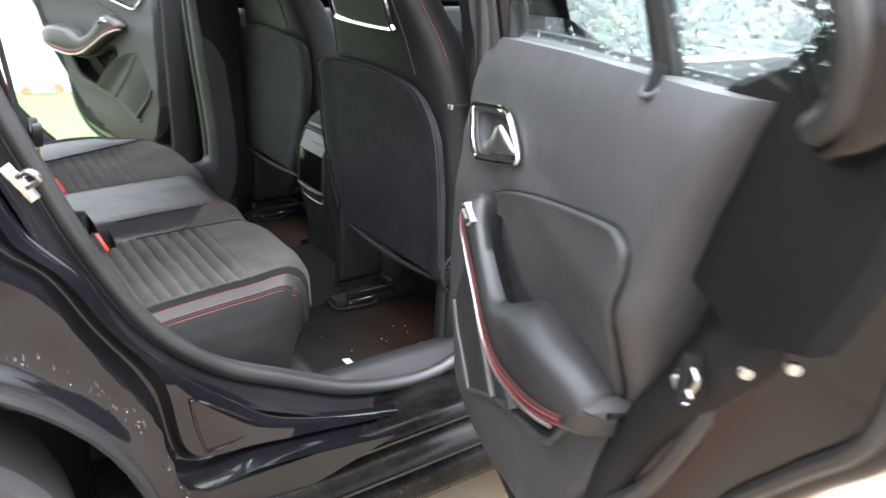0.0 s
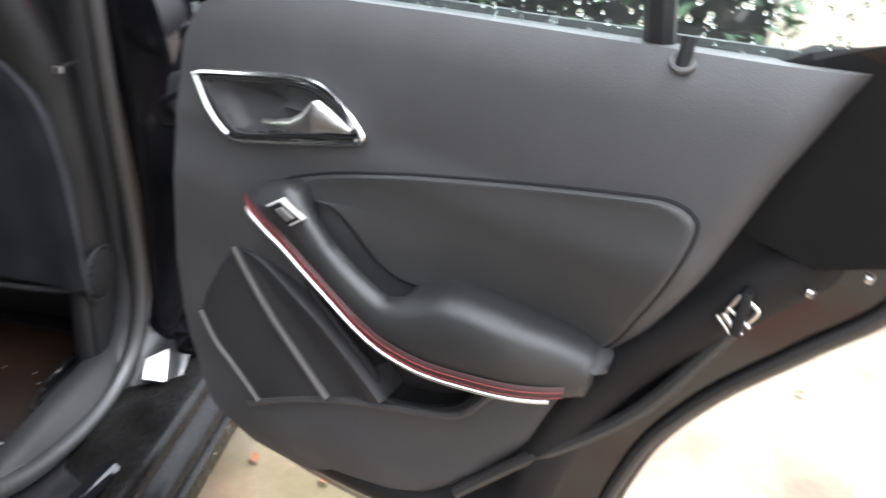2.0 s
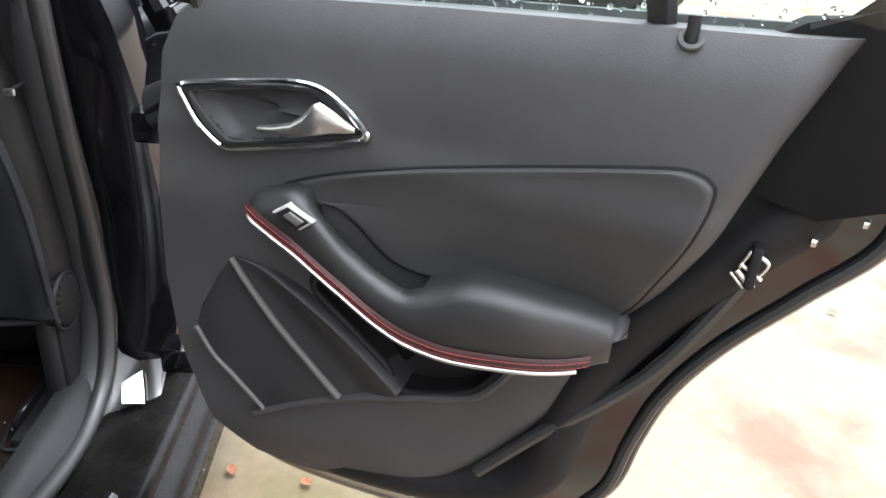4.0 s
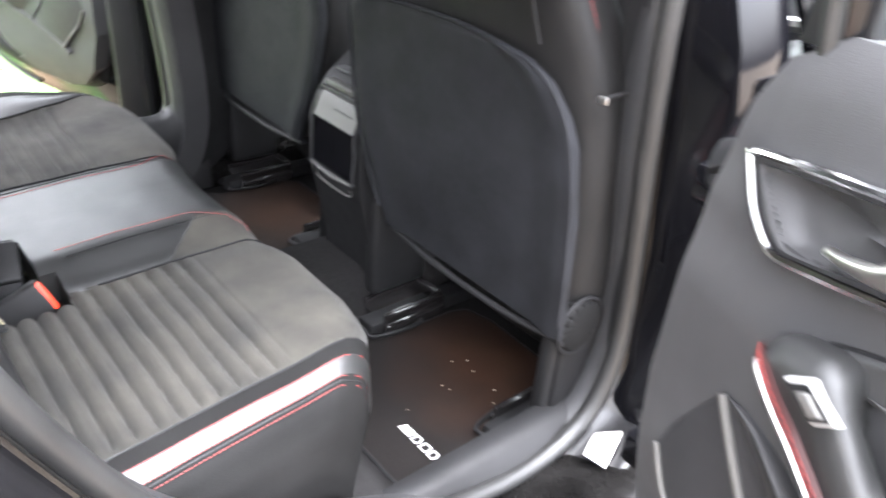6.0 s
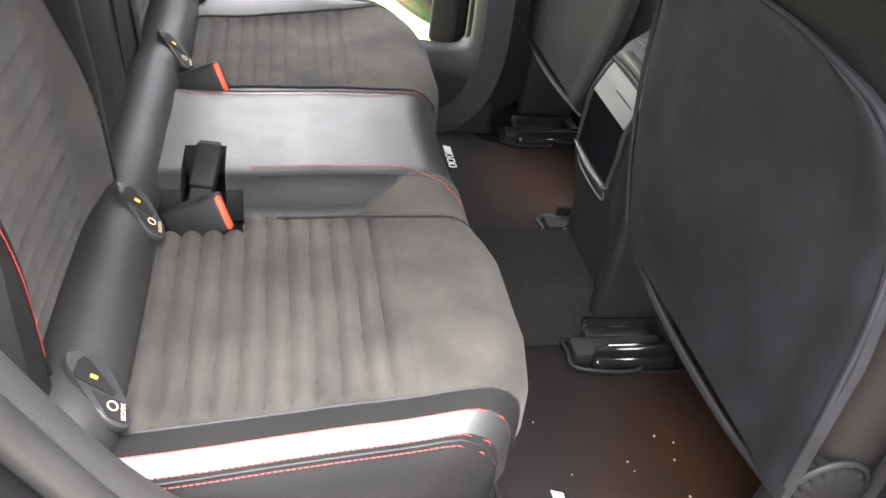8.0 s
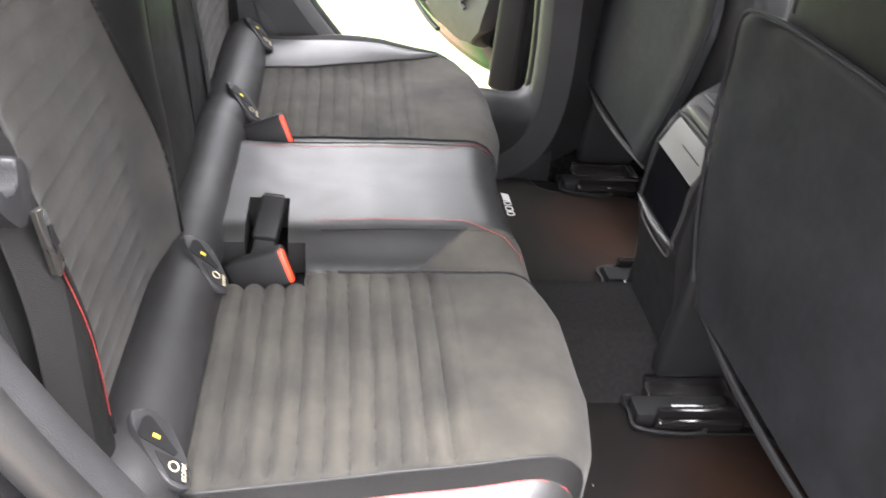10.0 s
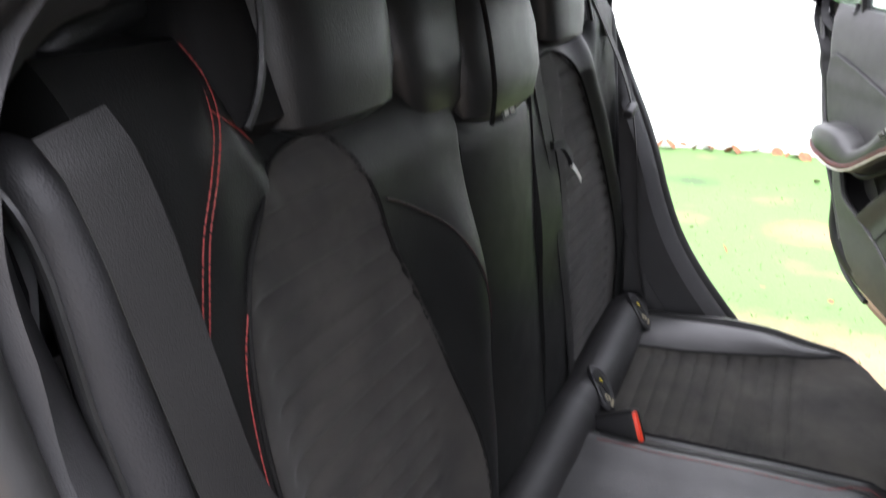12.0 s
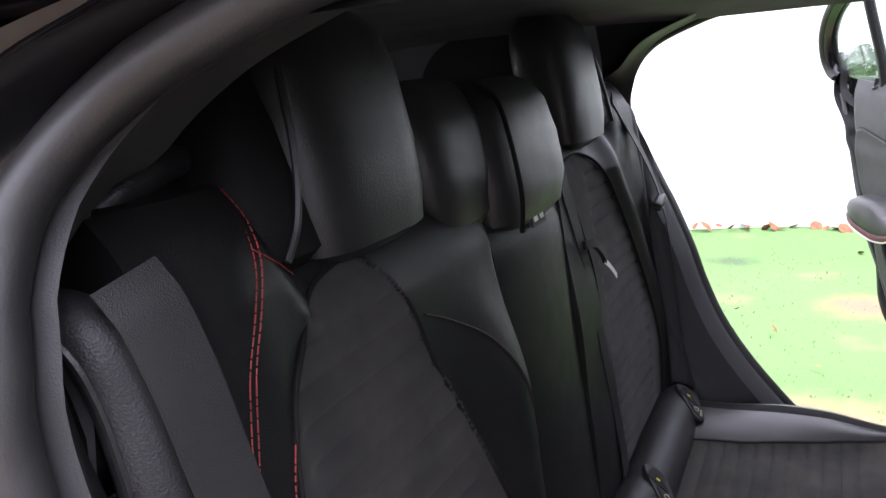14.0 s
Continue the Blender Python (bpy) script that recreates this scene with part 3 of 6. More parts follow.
    # C pillar trim inside, behind the opening
    rear = [i for i in range(130) if base[i].x < 0.28 and base[i].z < 1.36]
    rear.sort(key=lambda i: base[i].z)
    rows = []
    for i in rear:
        p = base[i]
        dz = smooth01((p.z - 0.45) / 0.3)
        rows.append([p + Vector((0, -side * 0.006, 0)), p + Vector((-0.03, -side * 0.03, 0)), p + Vector((-0.09 * dz - 0.02, -side * 0.055, 0.005)), p + Vector((-0.20 * dz - 0.03, -side * 0.065, 0.01)), p + Vector((-0.40, -side * 0.07, 0.02))])
    # Far side takes the shaded copy of the near trim.
    part("c_pillar_trim", loft(rows), PILLARTRIM if side < 0 else SHADETRIM, car)
    # lining of the load space side
    rows = [[Vector((x, side * y, z)) for y, z in ((0.60, 0.60), (0.62, 0.95), (0.585, 1.15), (0.55, 1.30), (0.50, 1.40))] for x in (-1.12, -0.8, -0.5, -0.3, -0.16)]
    part("load_side_lining", loft(rows), HEADLINER, car)
    # scuff trim over the sill, inside
    if side < 0:
        rows = [[Vector((x, -y, z)) for y, z in ((0.65, 0.380), (0.63, 0.412), (0.61, 0.420), (0.585, 0.412), (0.57, 0.31))] for x in (0.15, 0.3, 0.5, 0.62, 0.75, 1.0, 1.8)]
    else:
        rise = spline([(0.15, 0, 0.50), (0.35, 0, 0.510), (0.47, 0, 0.516), (0.525, 0, 0.511), (0.562, 0, 0.516), (0.583, 0, 0.538), (0.596, 0, 0.59), (0.601, 0, 0.66), (0.600, 0, 0.73), (0.590, 0, 0.83)], 60)
        rows = [[Vector((p.x + 0.05 * dx, y, max(0.31, p.z - dz))) for y, dz, dx in ((0.675, 0.04, 0.0), (0.668, 0.014, 0.0), (0.652, 0.003, 0.05), (0.634, 0.0, 0.15), (0.615, 0.006, 0.3), (0.602, 0.022, 0.5), (0.595, 0.06, 0.8), (0.588, 0.6, 1.2))] for p in rise]
    part("sill_trim", loft(rows), DARK if side < 0 else SHADETRIM, car)


for side in (-1, 1):
    side_body(side)

# four wheels
for side, WHEEL_X in ((-1, -0.42), (1, -0.42), (-1, 2.28), (1, 2.28)):
    HUB = Vector((WHEEL_X, 0, 0.33))
    prof = [(0.21, -0.085), (0.26, -0.10), (0.305, -0.105), (0.325, -0.09), (0.332, -0.05), (0.332, 0.05), (0.325, 0.09), (0.305, 0.105), (0.26, 0.10), (0.21, 0.085)]
    rings = [[Vector((HUB.x + r * math.cos(a), side * 0.70 + w, HUB.z + r * math.sin(a))) for a in [2 * math.pi * k / 48 for k in range(48)]] for r, w in prof]
    wheel = new("wheel")
    wheel.parent = car
    part("tyre", loft(rings, closed=True), TYRE, wheel)
    bm = bmesh.new()
    for k in range(5):
        a = 2 * math.pi * k / 5
        c0, c1 = Vector((HUB.x + 0.03 * math.cos(a), side * 0.755, HUB.z + 0.03 * math.sin(a))), Vector((HUB.x + 0.205 * math.cos(a), side * 0.765, HUB.z + 0.205 * math.sin(a)))
        tube([c0, (c0 + c1) / 2, c1], [0.03, 0.022, 0.028], 8, flat=0.6, bm=bm)
    tube([Vector((HUB.x + 0.212 * math.cos(2 * math.pi * k / 40), side * 0.765, HUB.z + 0.212 * math.sin(2 * math.pi * k / 40))) for k in range(40)], 0.014, 8, True, bm=bm)
    part("rim", bm, SATIN, wheel)

# roof skin, headliner, floor, bulkheads
rows = [[Vector((x, y, 1.462 - 0.045 * (y / 0.62) ** 2 - 0.25 * max(0, abs(x - 0.1) - 0.45) ** 2)) for y in [-0.60 + 1.2 * j / 16 for j in range(17)]] for x in [-0.95 + 1.95 * i / 20 for i in range(21)]]
part("roof", loft(rows), PAINT, car)
rows = [[Vector((x, y, 1.400 - 0.05 * (y / 0.56) ** 2 - 0.20 * max(0, abs(x - 0.1) - 0.50) ** 2)) for y in [-0.565 + 1.13 * j / 16 for j in range(17)]] for x in [-0.95 + 1.95 * i / 20 for i in range(21)]]
part("headliner", loft(rows), HEADLINER, car, "dark cloth headliner")


def floor_z(x, y):
    tunnel = 0.10 * smooth01((0.15 - abs(y)) / 0.07)
    heel = 0.12 * smooth01((0.46 - x) / 0.1)
    return 0.30 + tunnel + heel + 0.35 * smooth01((x - 1.75) / 0.3)


rows = [[Vector((x, y, floor_z(x, y))) for y in [-0.60 + 1.2 * j / 48 for j in range(49)]] for x in [0.2 + 1.9 * i / 60 for i in range(61)]]
part("carpet", loft(rows), CARPET, car, "black moulded carpet floor")
part("underbody", block((0.4, 0, 0.22), (3.2, 1.25, 0.06), 0.01), DARK, car)
part("parcel_shelf", block((-0.55, 0, 1.04), (0.60, 1.12, 0.025), 0.01), CARPET, car)
rows = [[Vector((x, y, z)) for y in (-0.62, -0.3, 0, 0.3, 0.62)] for x, z in ((-1.10, 1.06), (-1.12, 0.95), (-1.15, 0.7), (-1.15, 0.25))]
part("tailgate", loft(rows), DARK, car)
for side in (-1, 1):
    part("tailgate_pillar", tube([(-0.93, side * 0.55, 1.385), (-1.02, side * 0.58, 1.24), (-1.10, side * 0.61, 1.05)], 0.05, 8), DARK, car)
rows = [[Vector((x, y, z)) for y in (-0.56, -0.28, 0, 0.28, 0.56)] for x, z in ((-0.94, 1.385), (-1.03, 1.22), (-1.10, 1.06))]
rear_glass = part("rear_window", skirt(loft(rows), (0.004, 0, 0)), GLASS, car, "tinted rear window")
rear_glass.visible_shadow = False
part("load_floor", block((-0.65, 0, 0.5), (0.95, 1.0, 0.04), 0.01), CARPET, car)

# front of the car: pillars, dashboard, screen
for side in (-1, 1):
    part("a_pillar", tube(spline([(0.95, side * 0.57, 1.375), (1.3, side * 0.60, 1.28), (1.7, side * 0.66, 1.08), (1.95, side * 0.70, 0.95)], 16), 0.035, 8), PAINT, car)
    part("cant_rail", tube(spline([(0.62, side * 0.585, 1.37), (0.8, side * 0.585, 1.39), (0.97, side * 0.575, 1.372)], 8), 0.035, 8), PAINT, car)
screen = [[Vector((x, y * w, z)) for y in (-1, -0.5, 0, 0.5, 1)] for x, z, w in ((0.98, 1.385, 0.55), (1.35, 1.25, 0.60), (1.75, 1.06, 0.65), (1.95, 0.96, 0.68))]
ws = part("windscreen", skirt(loft(screen), (0, 0, -0.005)), GLASS, car)
ws.visible_shadow = False
rows = [[Vector((x - 0.10 * (abs(y) / 0.78) ** 3 * max(0.0, x - 2.2), y, z - 0.05 * (y / 0.78) ** 2)) for y in [-0.78 + 1.56 * j / 16 for j in range(17)]] for x, z in ((1.93, 0.965), (2.2, 0.955), (2.5, 0.915), (2.75, 0.86), (2.95, 0.77))]
part("bonnet", loft(rows), PAINT, car)


def bumper(name, x0, reach, levels, w):
    """A rounded end of the body, in plan curves from below upwards."""
    rows = []
    for z, k in levels:
        rows.append([Vector((x0 + reach * k * (1 - (abs(j / 14 - 1)) ** 3.2), w * (j / 14 - 1) * (0.9 + 0.1 * k), z)) for j in range(29)])
    part(name, loft(rows), PAINT, car)


bumper("front_bumper", 2.66, 0.42, ((0.20, 0.85), (0.28, 0.97), (0.42, 1.0), (0.58, 0.98), (0.70, 0.88), (0.79, 0.70)), 0.80)
bumper("rear_bumper", -0.90, -0.34, ((0.24, 0.85), (0.34, 0.97), (0.50, 1.0), (0.70, 0.95), (0.86, 0.85), (0.96, 0.72)), 0.80)
for side in (-1, 1):
    rows = []
    for i in range(61):
        a = math.radians(-18 + 216 * i / 60)
        ca, sa = math.cos(a), math.sin(a)
        r = 0.37
        while r < 0.9 and 0.20 < 0.33 + sa * r < 0.955 - 0.22 * max(0.0, 2.28 + ca * r - 2.2) and 1.985 < 2.28 + ca * r + 0.0 < 2.70 or r < 0.375:
            r += 0.005
        rows.append([Vector((2.28 + ca * q, side * (0.805 - 0.03 * max(0.0, 0.33 + sa * q - 0.75)), 0.33 + sa * q)) for q in [0.37 + (r - 0.37) * k / 8 for k in range(9)]])
    part("front_wing", loft(rows), PAINT, car)
rows = [[Vector((x, y, z)) for y in [-0.64 + 1.28 * j / 12 for j in range(13)]] for x, z in ((1.93, 0.95), (1.75, 0.955), (1.66, 0.93), (1.64, 0.86), (1.68, 0.78), (1.66, 0.62), (1.72, 0.50), (1.85, 0.40))]
part("dashboard", loft(rows), PLASTIC, car)
for vy in (-0.58, -0.1, 0.1, 0.66):
    bm = tube([Vector((1.625, vy + 0.052 * math.cos(2 * math.pi * k / 28), 0.905 + 0.052 * math.sin(2 * math.pi * k / 28))) for k in range(28)], 0.011, 8, True)
    for k in range(3):
        a = 2 * math.pi * k / 3 + 0.5
        tube([Vector((1.63, vy, 0.905)), Vector((1.63, vy + 0.045 * math.cos(a), 0.905 + 0.045 * math.sin(a)))], 0.006, 6, bm=bm)
    part("air_vent", bm, CHROME, car, "round chrome air vent")
wheel_m = pose(1.36, -0.36, 0.93, 0, 70, 0)
steering = thing("steering_wheel", "black leather steering wheel with silver spokes", "steering wheel")
ring = [wheel_m @ Vector((0.185 * math.cos(2 * math.pi * k / 40), 0.185 * math.sin(2 * math.pi * k / 40), 0)) for k in range(40)]
part("rim", tube(ring, 0.016, 10, True), LEATHER, steering)
bm = bmesh.new()
for a in (0, math.pi / 2, -math.pi / 2):
    tube([wheel_m @ Vector((0.05 * math.cos(a), 0.05 * math.sin(a), -0.02)), wheel_m @ Vector((0.18 * math.cos(a), 0.18 * math.sin(a), 0))], 0.014, 8, bm=bm)
part("spokes", bm, SATIN, steering)
bm = bmesh.new()
bmesh.ops.create_cone(bm, cap_ends=True, segments=24, radius1=0.07, radius2=0.06, depth=0.05, matrix=wheel_m @ Matrix.Translation((0, 0, -0.02)))
part("hub", bm, DARK, steering)
part("column", tube([wheel_m @ Vector((0, 0, -0.04)), wheel_m @ Vector((0.02, 0, -0.32))], 0.045, 10), DARK, steering)


# ---- rear bench ----
bench = thing("rear_bench_seat", "rear bench in charcoal suede and black leather with red stitching", "car seat")
X_FRONT = [(0.0, 0.405), (0.10, 0.41), (0.17, 0.425), (0.25, 0.445), (0.38, 0.445), (0.46, 0.430), (0.50, 0.414), (0.53, 0.394), (0.56, 0.366), (0.58, 0.340), (0.60, 0.305), (0.62, 0.28)]
SIDE_DROP = [(0.50, 0.0), (0.525, 0.003), (0.545, 0.012), (0.562, 0.028), (0.580, 0.058), (0.592, 0.10), (0.594, 0.145), (0.584, 0.19), (0.560, 0.235)]


def groove(t):
    """Rounded channel profile, 0 in the seams and 1 on the crest."""
    return abs(math.sin(math.pi * t)) ** 0.55


def seam_y(x, side):
    """Where the suede meets the leather edge: the far seat has the broader leather edge."""
    return 0.497 if side < 0 else lerp_table([(-0.05, 0.424), (0.02, 0.430), (0.10, 0.436), (0.234, 0.452), (0.30, 0.468), (0.338, 0.482), (0.37, 0.497)], x)


def cushion_top(x, ay, side=-1):
    z = 0.597 + 0.010 * smooth01(x / 0.3) + 0.030 * smooth01((0.178 - ay) / 0.075)
    fade = smooth01((ay - 0.178) / 0.012) * smooth01((seam_y(x, side) - ay) / 0.012) * smooth01((x - 0.005) / 0.01) * smooth01((0.298 - x) / 0.008)
    wob = 0.0015 * noise.noise(Vector((x * 9, ay * 7, 1.3)))
    return z - (0.0125 if side < 0 else 0.0060) * fade * (1 - groove((x - 0.01 + wob) / 0.0262)) + 0.006 * math.exp(-((x - 0.36) / 0.05) ** 2) * smooth01((ay - 0.18) / 0.05) + 0.002 * noise.noise(Vector((x * 12, ay * 12, 0)))


TOP_X = [-0.05 + 0.0036 * i for i in range(98)]
FINE_X = [-0.05 + 0.0018 * i for i in range(195)]


def cushion_column(ay, drop=0.0, xs=TOP_X):
    xf = lerp_table(X_FRONT, ay)
    col = [(x * (xf - 0.055) / xs[-1] if x > 0 else x) for x in xs]
    pts = [(x, cushion_top(x, ay) - drop) for x in col]
    x0, z0 = pts[-1]
    for k in range(1, 9):
        a = math.pi / 2 * k / 8
        pts.append((x0 + 0.055 * math.sin(a), z0 - 0.06 + 0.06 * math.cos(a)))
    for dx, zz in ((0.003, 0.50), (0.004, 0.45), (-0.004, 0.41), (-0.03, 0.36), (-0.07, 0.335)):
        tuck = 1.7 * smooth01((ay - 0.36) / 0.18) * max(0.0, 0.50 - zz) ** 1.25
        pts.append((xf + dx - tuck, min(zz, z0 - 0.07)))
    return pts


def splay(x, ay, side):
    """The outer edge of the cushion runs slightly inwards to the front, and the far side stands a little higher."""
    k = smooth01((ay - 0.44) / 0.06)
    lift = 0.026 * smooth01((ay - 0.40) / 0.12) * (1 - smooth01((x - 0.22) / 0.2)) + 0.010 * math.exp(-((x - 0.16) / 0.09) ** 2) * smooth01((ay - 0.46) / 0.08)
    return Vector((x, side * (ay + k * (0.014 - 0.075 * x)), 0.055 * max(0.0, ay - 0.05) + lift if side > 0 else 0.0))


WELLS = [(-0.03, 0.112, -0.203, -0.138), (0.030, 0.087, -0.140, -0.046)]


def cut_wells(bm):
    """Opens the cushion where the near buckles sit."""
    drop = []
    for f in bm.faces:
        c = f.calc_center_median()
        if c.z > 0.55 and any(x0 < c.x < x1 and y0 < c.y < y1 for x0, x1, y0, y1 in WELLS):
            drop.append(f)
    bmesh.ops.delete(bm, geom=drop, context="FACES")
    rim = [e for e in bm.edges if e.is_boundary and all(v.co.z > 0.58 and v.co.x < 0.115 and -0.21 < v.co.y < -0.005 and v.co.x > -0.045 for v in e.verts)]
    if drop and rim:
        ret = bmesh.ops.extrude_edge_only(bm, edges=rim)
        bmesh.ops.translate(bm, vec=(0, 0, -0.05), verts=[g for g in ret["geom"] if isinstance(g, bmesh.types.BMVert)])
    return bm


def cushion_zone(name, side, ays, material, label="", drops=None):
    rows = []
    for i, ay in enumerate(ays):
        rows.append([splay(x, ay, side) + Vector((0, 0, max(0.33, z))) for x, z in cushion_column(ay, drops[i] if drops else 0.0, TOP_X if drops else FINE_X)])
    return part(name, cut_wells(loft(rows)), material, bench, label)


def far_row(f, outer):
    """A row of the far cushion that follows its seam; f runs from 0 to 1 across the zone."""
    row = []
    for x in FINE_X:
        s = seam_y(x * 1.3 if x > 0 else x, 1)
        ay = s + (0.502 - s) * f if outer else 0.178 + (s - 0.178) * f
        xf = lerp_table(X_FRONT, ay)
        xx = x * (xf - 0.055) / FINE_X[-1] if x > 0 else x
        puff = 0.004 * math.sin(math.pi * f) if outer else 0.0
        row.append(splay(xx, ay, 1) + Vector((0, 0, cushion_top(xx, ay, 1) + puff)))
    front = cushion_column(ay)[len(TOP_X):]
    return row + [splay(x, ay, 1) + Vector((0, 0, max(0.33, z))) for x, z in front]


part("suede_cushion", loft([far_row(i / 32, False) for i in range(33)]), SUEDE, bench, "ribbed charcoal suede cushion")
part("cushion_edge", loft([far_row(i / 12, True) for i in range(13)]), LEATHER, bench, "broad smooth leather cushion edge")
part("edge_seam", tube([p + Vector((0, 0, 0.0006)) for p in far_row(0.0, True)[22:190:3]], 0.0022, 6), DARK, bench)
cushion_zone("suede_cushion", -1, [0.178 + (0.502 - 0.178) * i / 40 for i in range(41)], SUEDE, "ribbed charcoal suede cushion")
for side in (-1, 1):
    ays, drops = [], []
    for i in range(33):
        t = i / 32 * (len(SIDE_DROP) - 1)
        k = min(int(t), len(SIDE_DROP) - 2)
        ays.append(SIDE_DROP[k][0] + (SIDE_DROP[k + 1][0] - SIDE_DROP[k][0]) * (t - k))
        drops.append(SIDE_DROP[k][1] + (SIDE_DROP[k + 1][1] - SIDE_DROP[k][1]) * (t - k))
    cushion_zone("cushion_border", side, ays[:5], SIDELEATHER, "dark matt leather border", drops[:5])
    cushion_zone("cushion_bolster", side, ays[4:9], LEATHER, "black leather cushion bolster", drops[4:9])
    cushion_zone("cushion_side", side, ays[8:], SIDELEATHER, "dark matt leather cushion side", drops[8:])

    def on_bolster(ay, drop, i0=14):
        return [splay(x, ay, side) + Vector((0, 0, z + 0.0012)) for x, z in cushion_column(ay, drop)[i0:106:3]]

    lines = [on_bolster(0.526, 0.0033), on_bolster(0.546, 0.0130), on_bolster(0.553, 0.0200)]
    if side < 0:
        part("red_stitching", stitches(lines), RED, bench, "red thread seams")
    part("bolster_seam", tube(on_bolster(0.5495, 0.0170), 0.0016, 6), DARK, bench)
    if side < 0:
        part("bolster_seam", tube([splay(x, 0.501, side) + Vector((0, 0, z)) for x, z in cushion_column(0.501)[8:104:2]], 0.0018, 6), DARK, bench)
rows = []
for i in range(41):
    y = -0.182 + 0.364 * i / 40
    rows.append([Vector((x, y, z + 0.055 * max(0.0, y - 0.05))) for x, z in cushion_column(abs(y))])
part("centre_cushion", cut_wells(loft(rows)), LEATHER, bench, "smooth black leather centre cushion")
for side in (-1, 1):
    path = [Vector((x, side * (0.102 + (0.06 * smooth01((i - 88) / 22) if i > 88 else 0)), z + 0.0012 + (0.0029 if side > 0 else 0))) for i, (x, z) in enumerate(cushion_column(0.102)[:111])][(42 if side < 0 else 18)::3]
    part("red_stitching", stitches([path]), RED, bench)
    part("cushion_seam", tube([Vector((x, side * 0.180, z + 0.0008 + (0.0072 if side > 0 else 0))) for x, z in cushion_column(0.180)[(48 if side < 0 else 14):106:2]], 0.0022, 6), DARK, bench)
    part("cushion_seam", tube([Vector((x, side * 0.120, z + 0.0003 + (0.0038 if side > 0 else 0))) for x, z in cushion_column(0.120)[(44 if side < 0 else 18):106:2]], 0.0014, 6), DARK, bench)

# the suede runs across the front end of the near gusset, up to the red seam
rows = []
for i in range(9):
    ay = 0.116 + 0.064 * i / 8
    x_from = 0.252 + 0.075 * (0.180 - ay) / 0.064
    col = [Vector((x, -ay, z + 0.0014)) for x, z in cushion_column(ay) if x > 0.18 and z > 0.50]
    start = min(range(len(col)), key=lambda k: abs(col[k].x - x_from))
    rows.append(spline(col[start:], 30))
part("suede_corner", loft(rows), SUEDE, bench)
gusset = [rows[i][0] for i in range(8, -1, -1)]
part("cushion_seam", tube([p + Vector((0, 0, 0.0004)) for p in gusset], 0.0016, 6), GRAINED, bench)

# padded roll along the back edge of the cushion
rings = []
for i in range(61):
    y = -0.565 + 1.13 * i / 60
    e = smooth01((0.565 - abs(y)) / 0.03) * 0.25 + 0.75
    mid = smooth01((0.205 - abs(y)) / 0.03)
    crease = 1 - 0.10 * math.exp(-((abs(y) - 0.17) / 0.006) ** 2) - 0.10 * math.exp(-((abs(y) - 0.545) / 0.005) ** 2)
    cx, cz, rx, rz = -0.032 - 0.006 * mid, 0.604 + 0.004 * mid + 0.05 * max(0.0, y), 0.044 * e * crease, 0.046 * e * crease
    rings.append([Vector((cx + rx * math.cos(2 * math.pi * k / 24), y, cz + rz * math.sin(2 * math.pi * k / 24))) for k in range(24)])
part("backrest_roll", loft(rings, closed=True, caps=True), ROLLLEATHER, bench, "black leather roll with child seat anchor openings")


def lettering(name, words, size, m, material, parent):
    cu = bpy.data.curves.new(name, "FONT")
    cu.body, cu.size, cu.extrude, cu.align_x, cu.align_y = words, size, 0.0003, "CENTER", "CENTER"
    tmp = bpy.data.objects.new("tmp_text", cu)
    scene.collection.objects.link(tmp)
    bpy.context.view_layer.update()
    me = bpy.data.meshes.new_from_object(tmp.evaluated_get(bpy.context.evaluated_depsgraph_get()))
    bpy.data.objects.remove(tmp)
    me.name = name
    me.transform(m)
    me.materials.clear()
    me.materials.append(material)
    ob = new(name, me)
    ob.parent = parent
    return ob


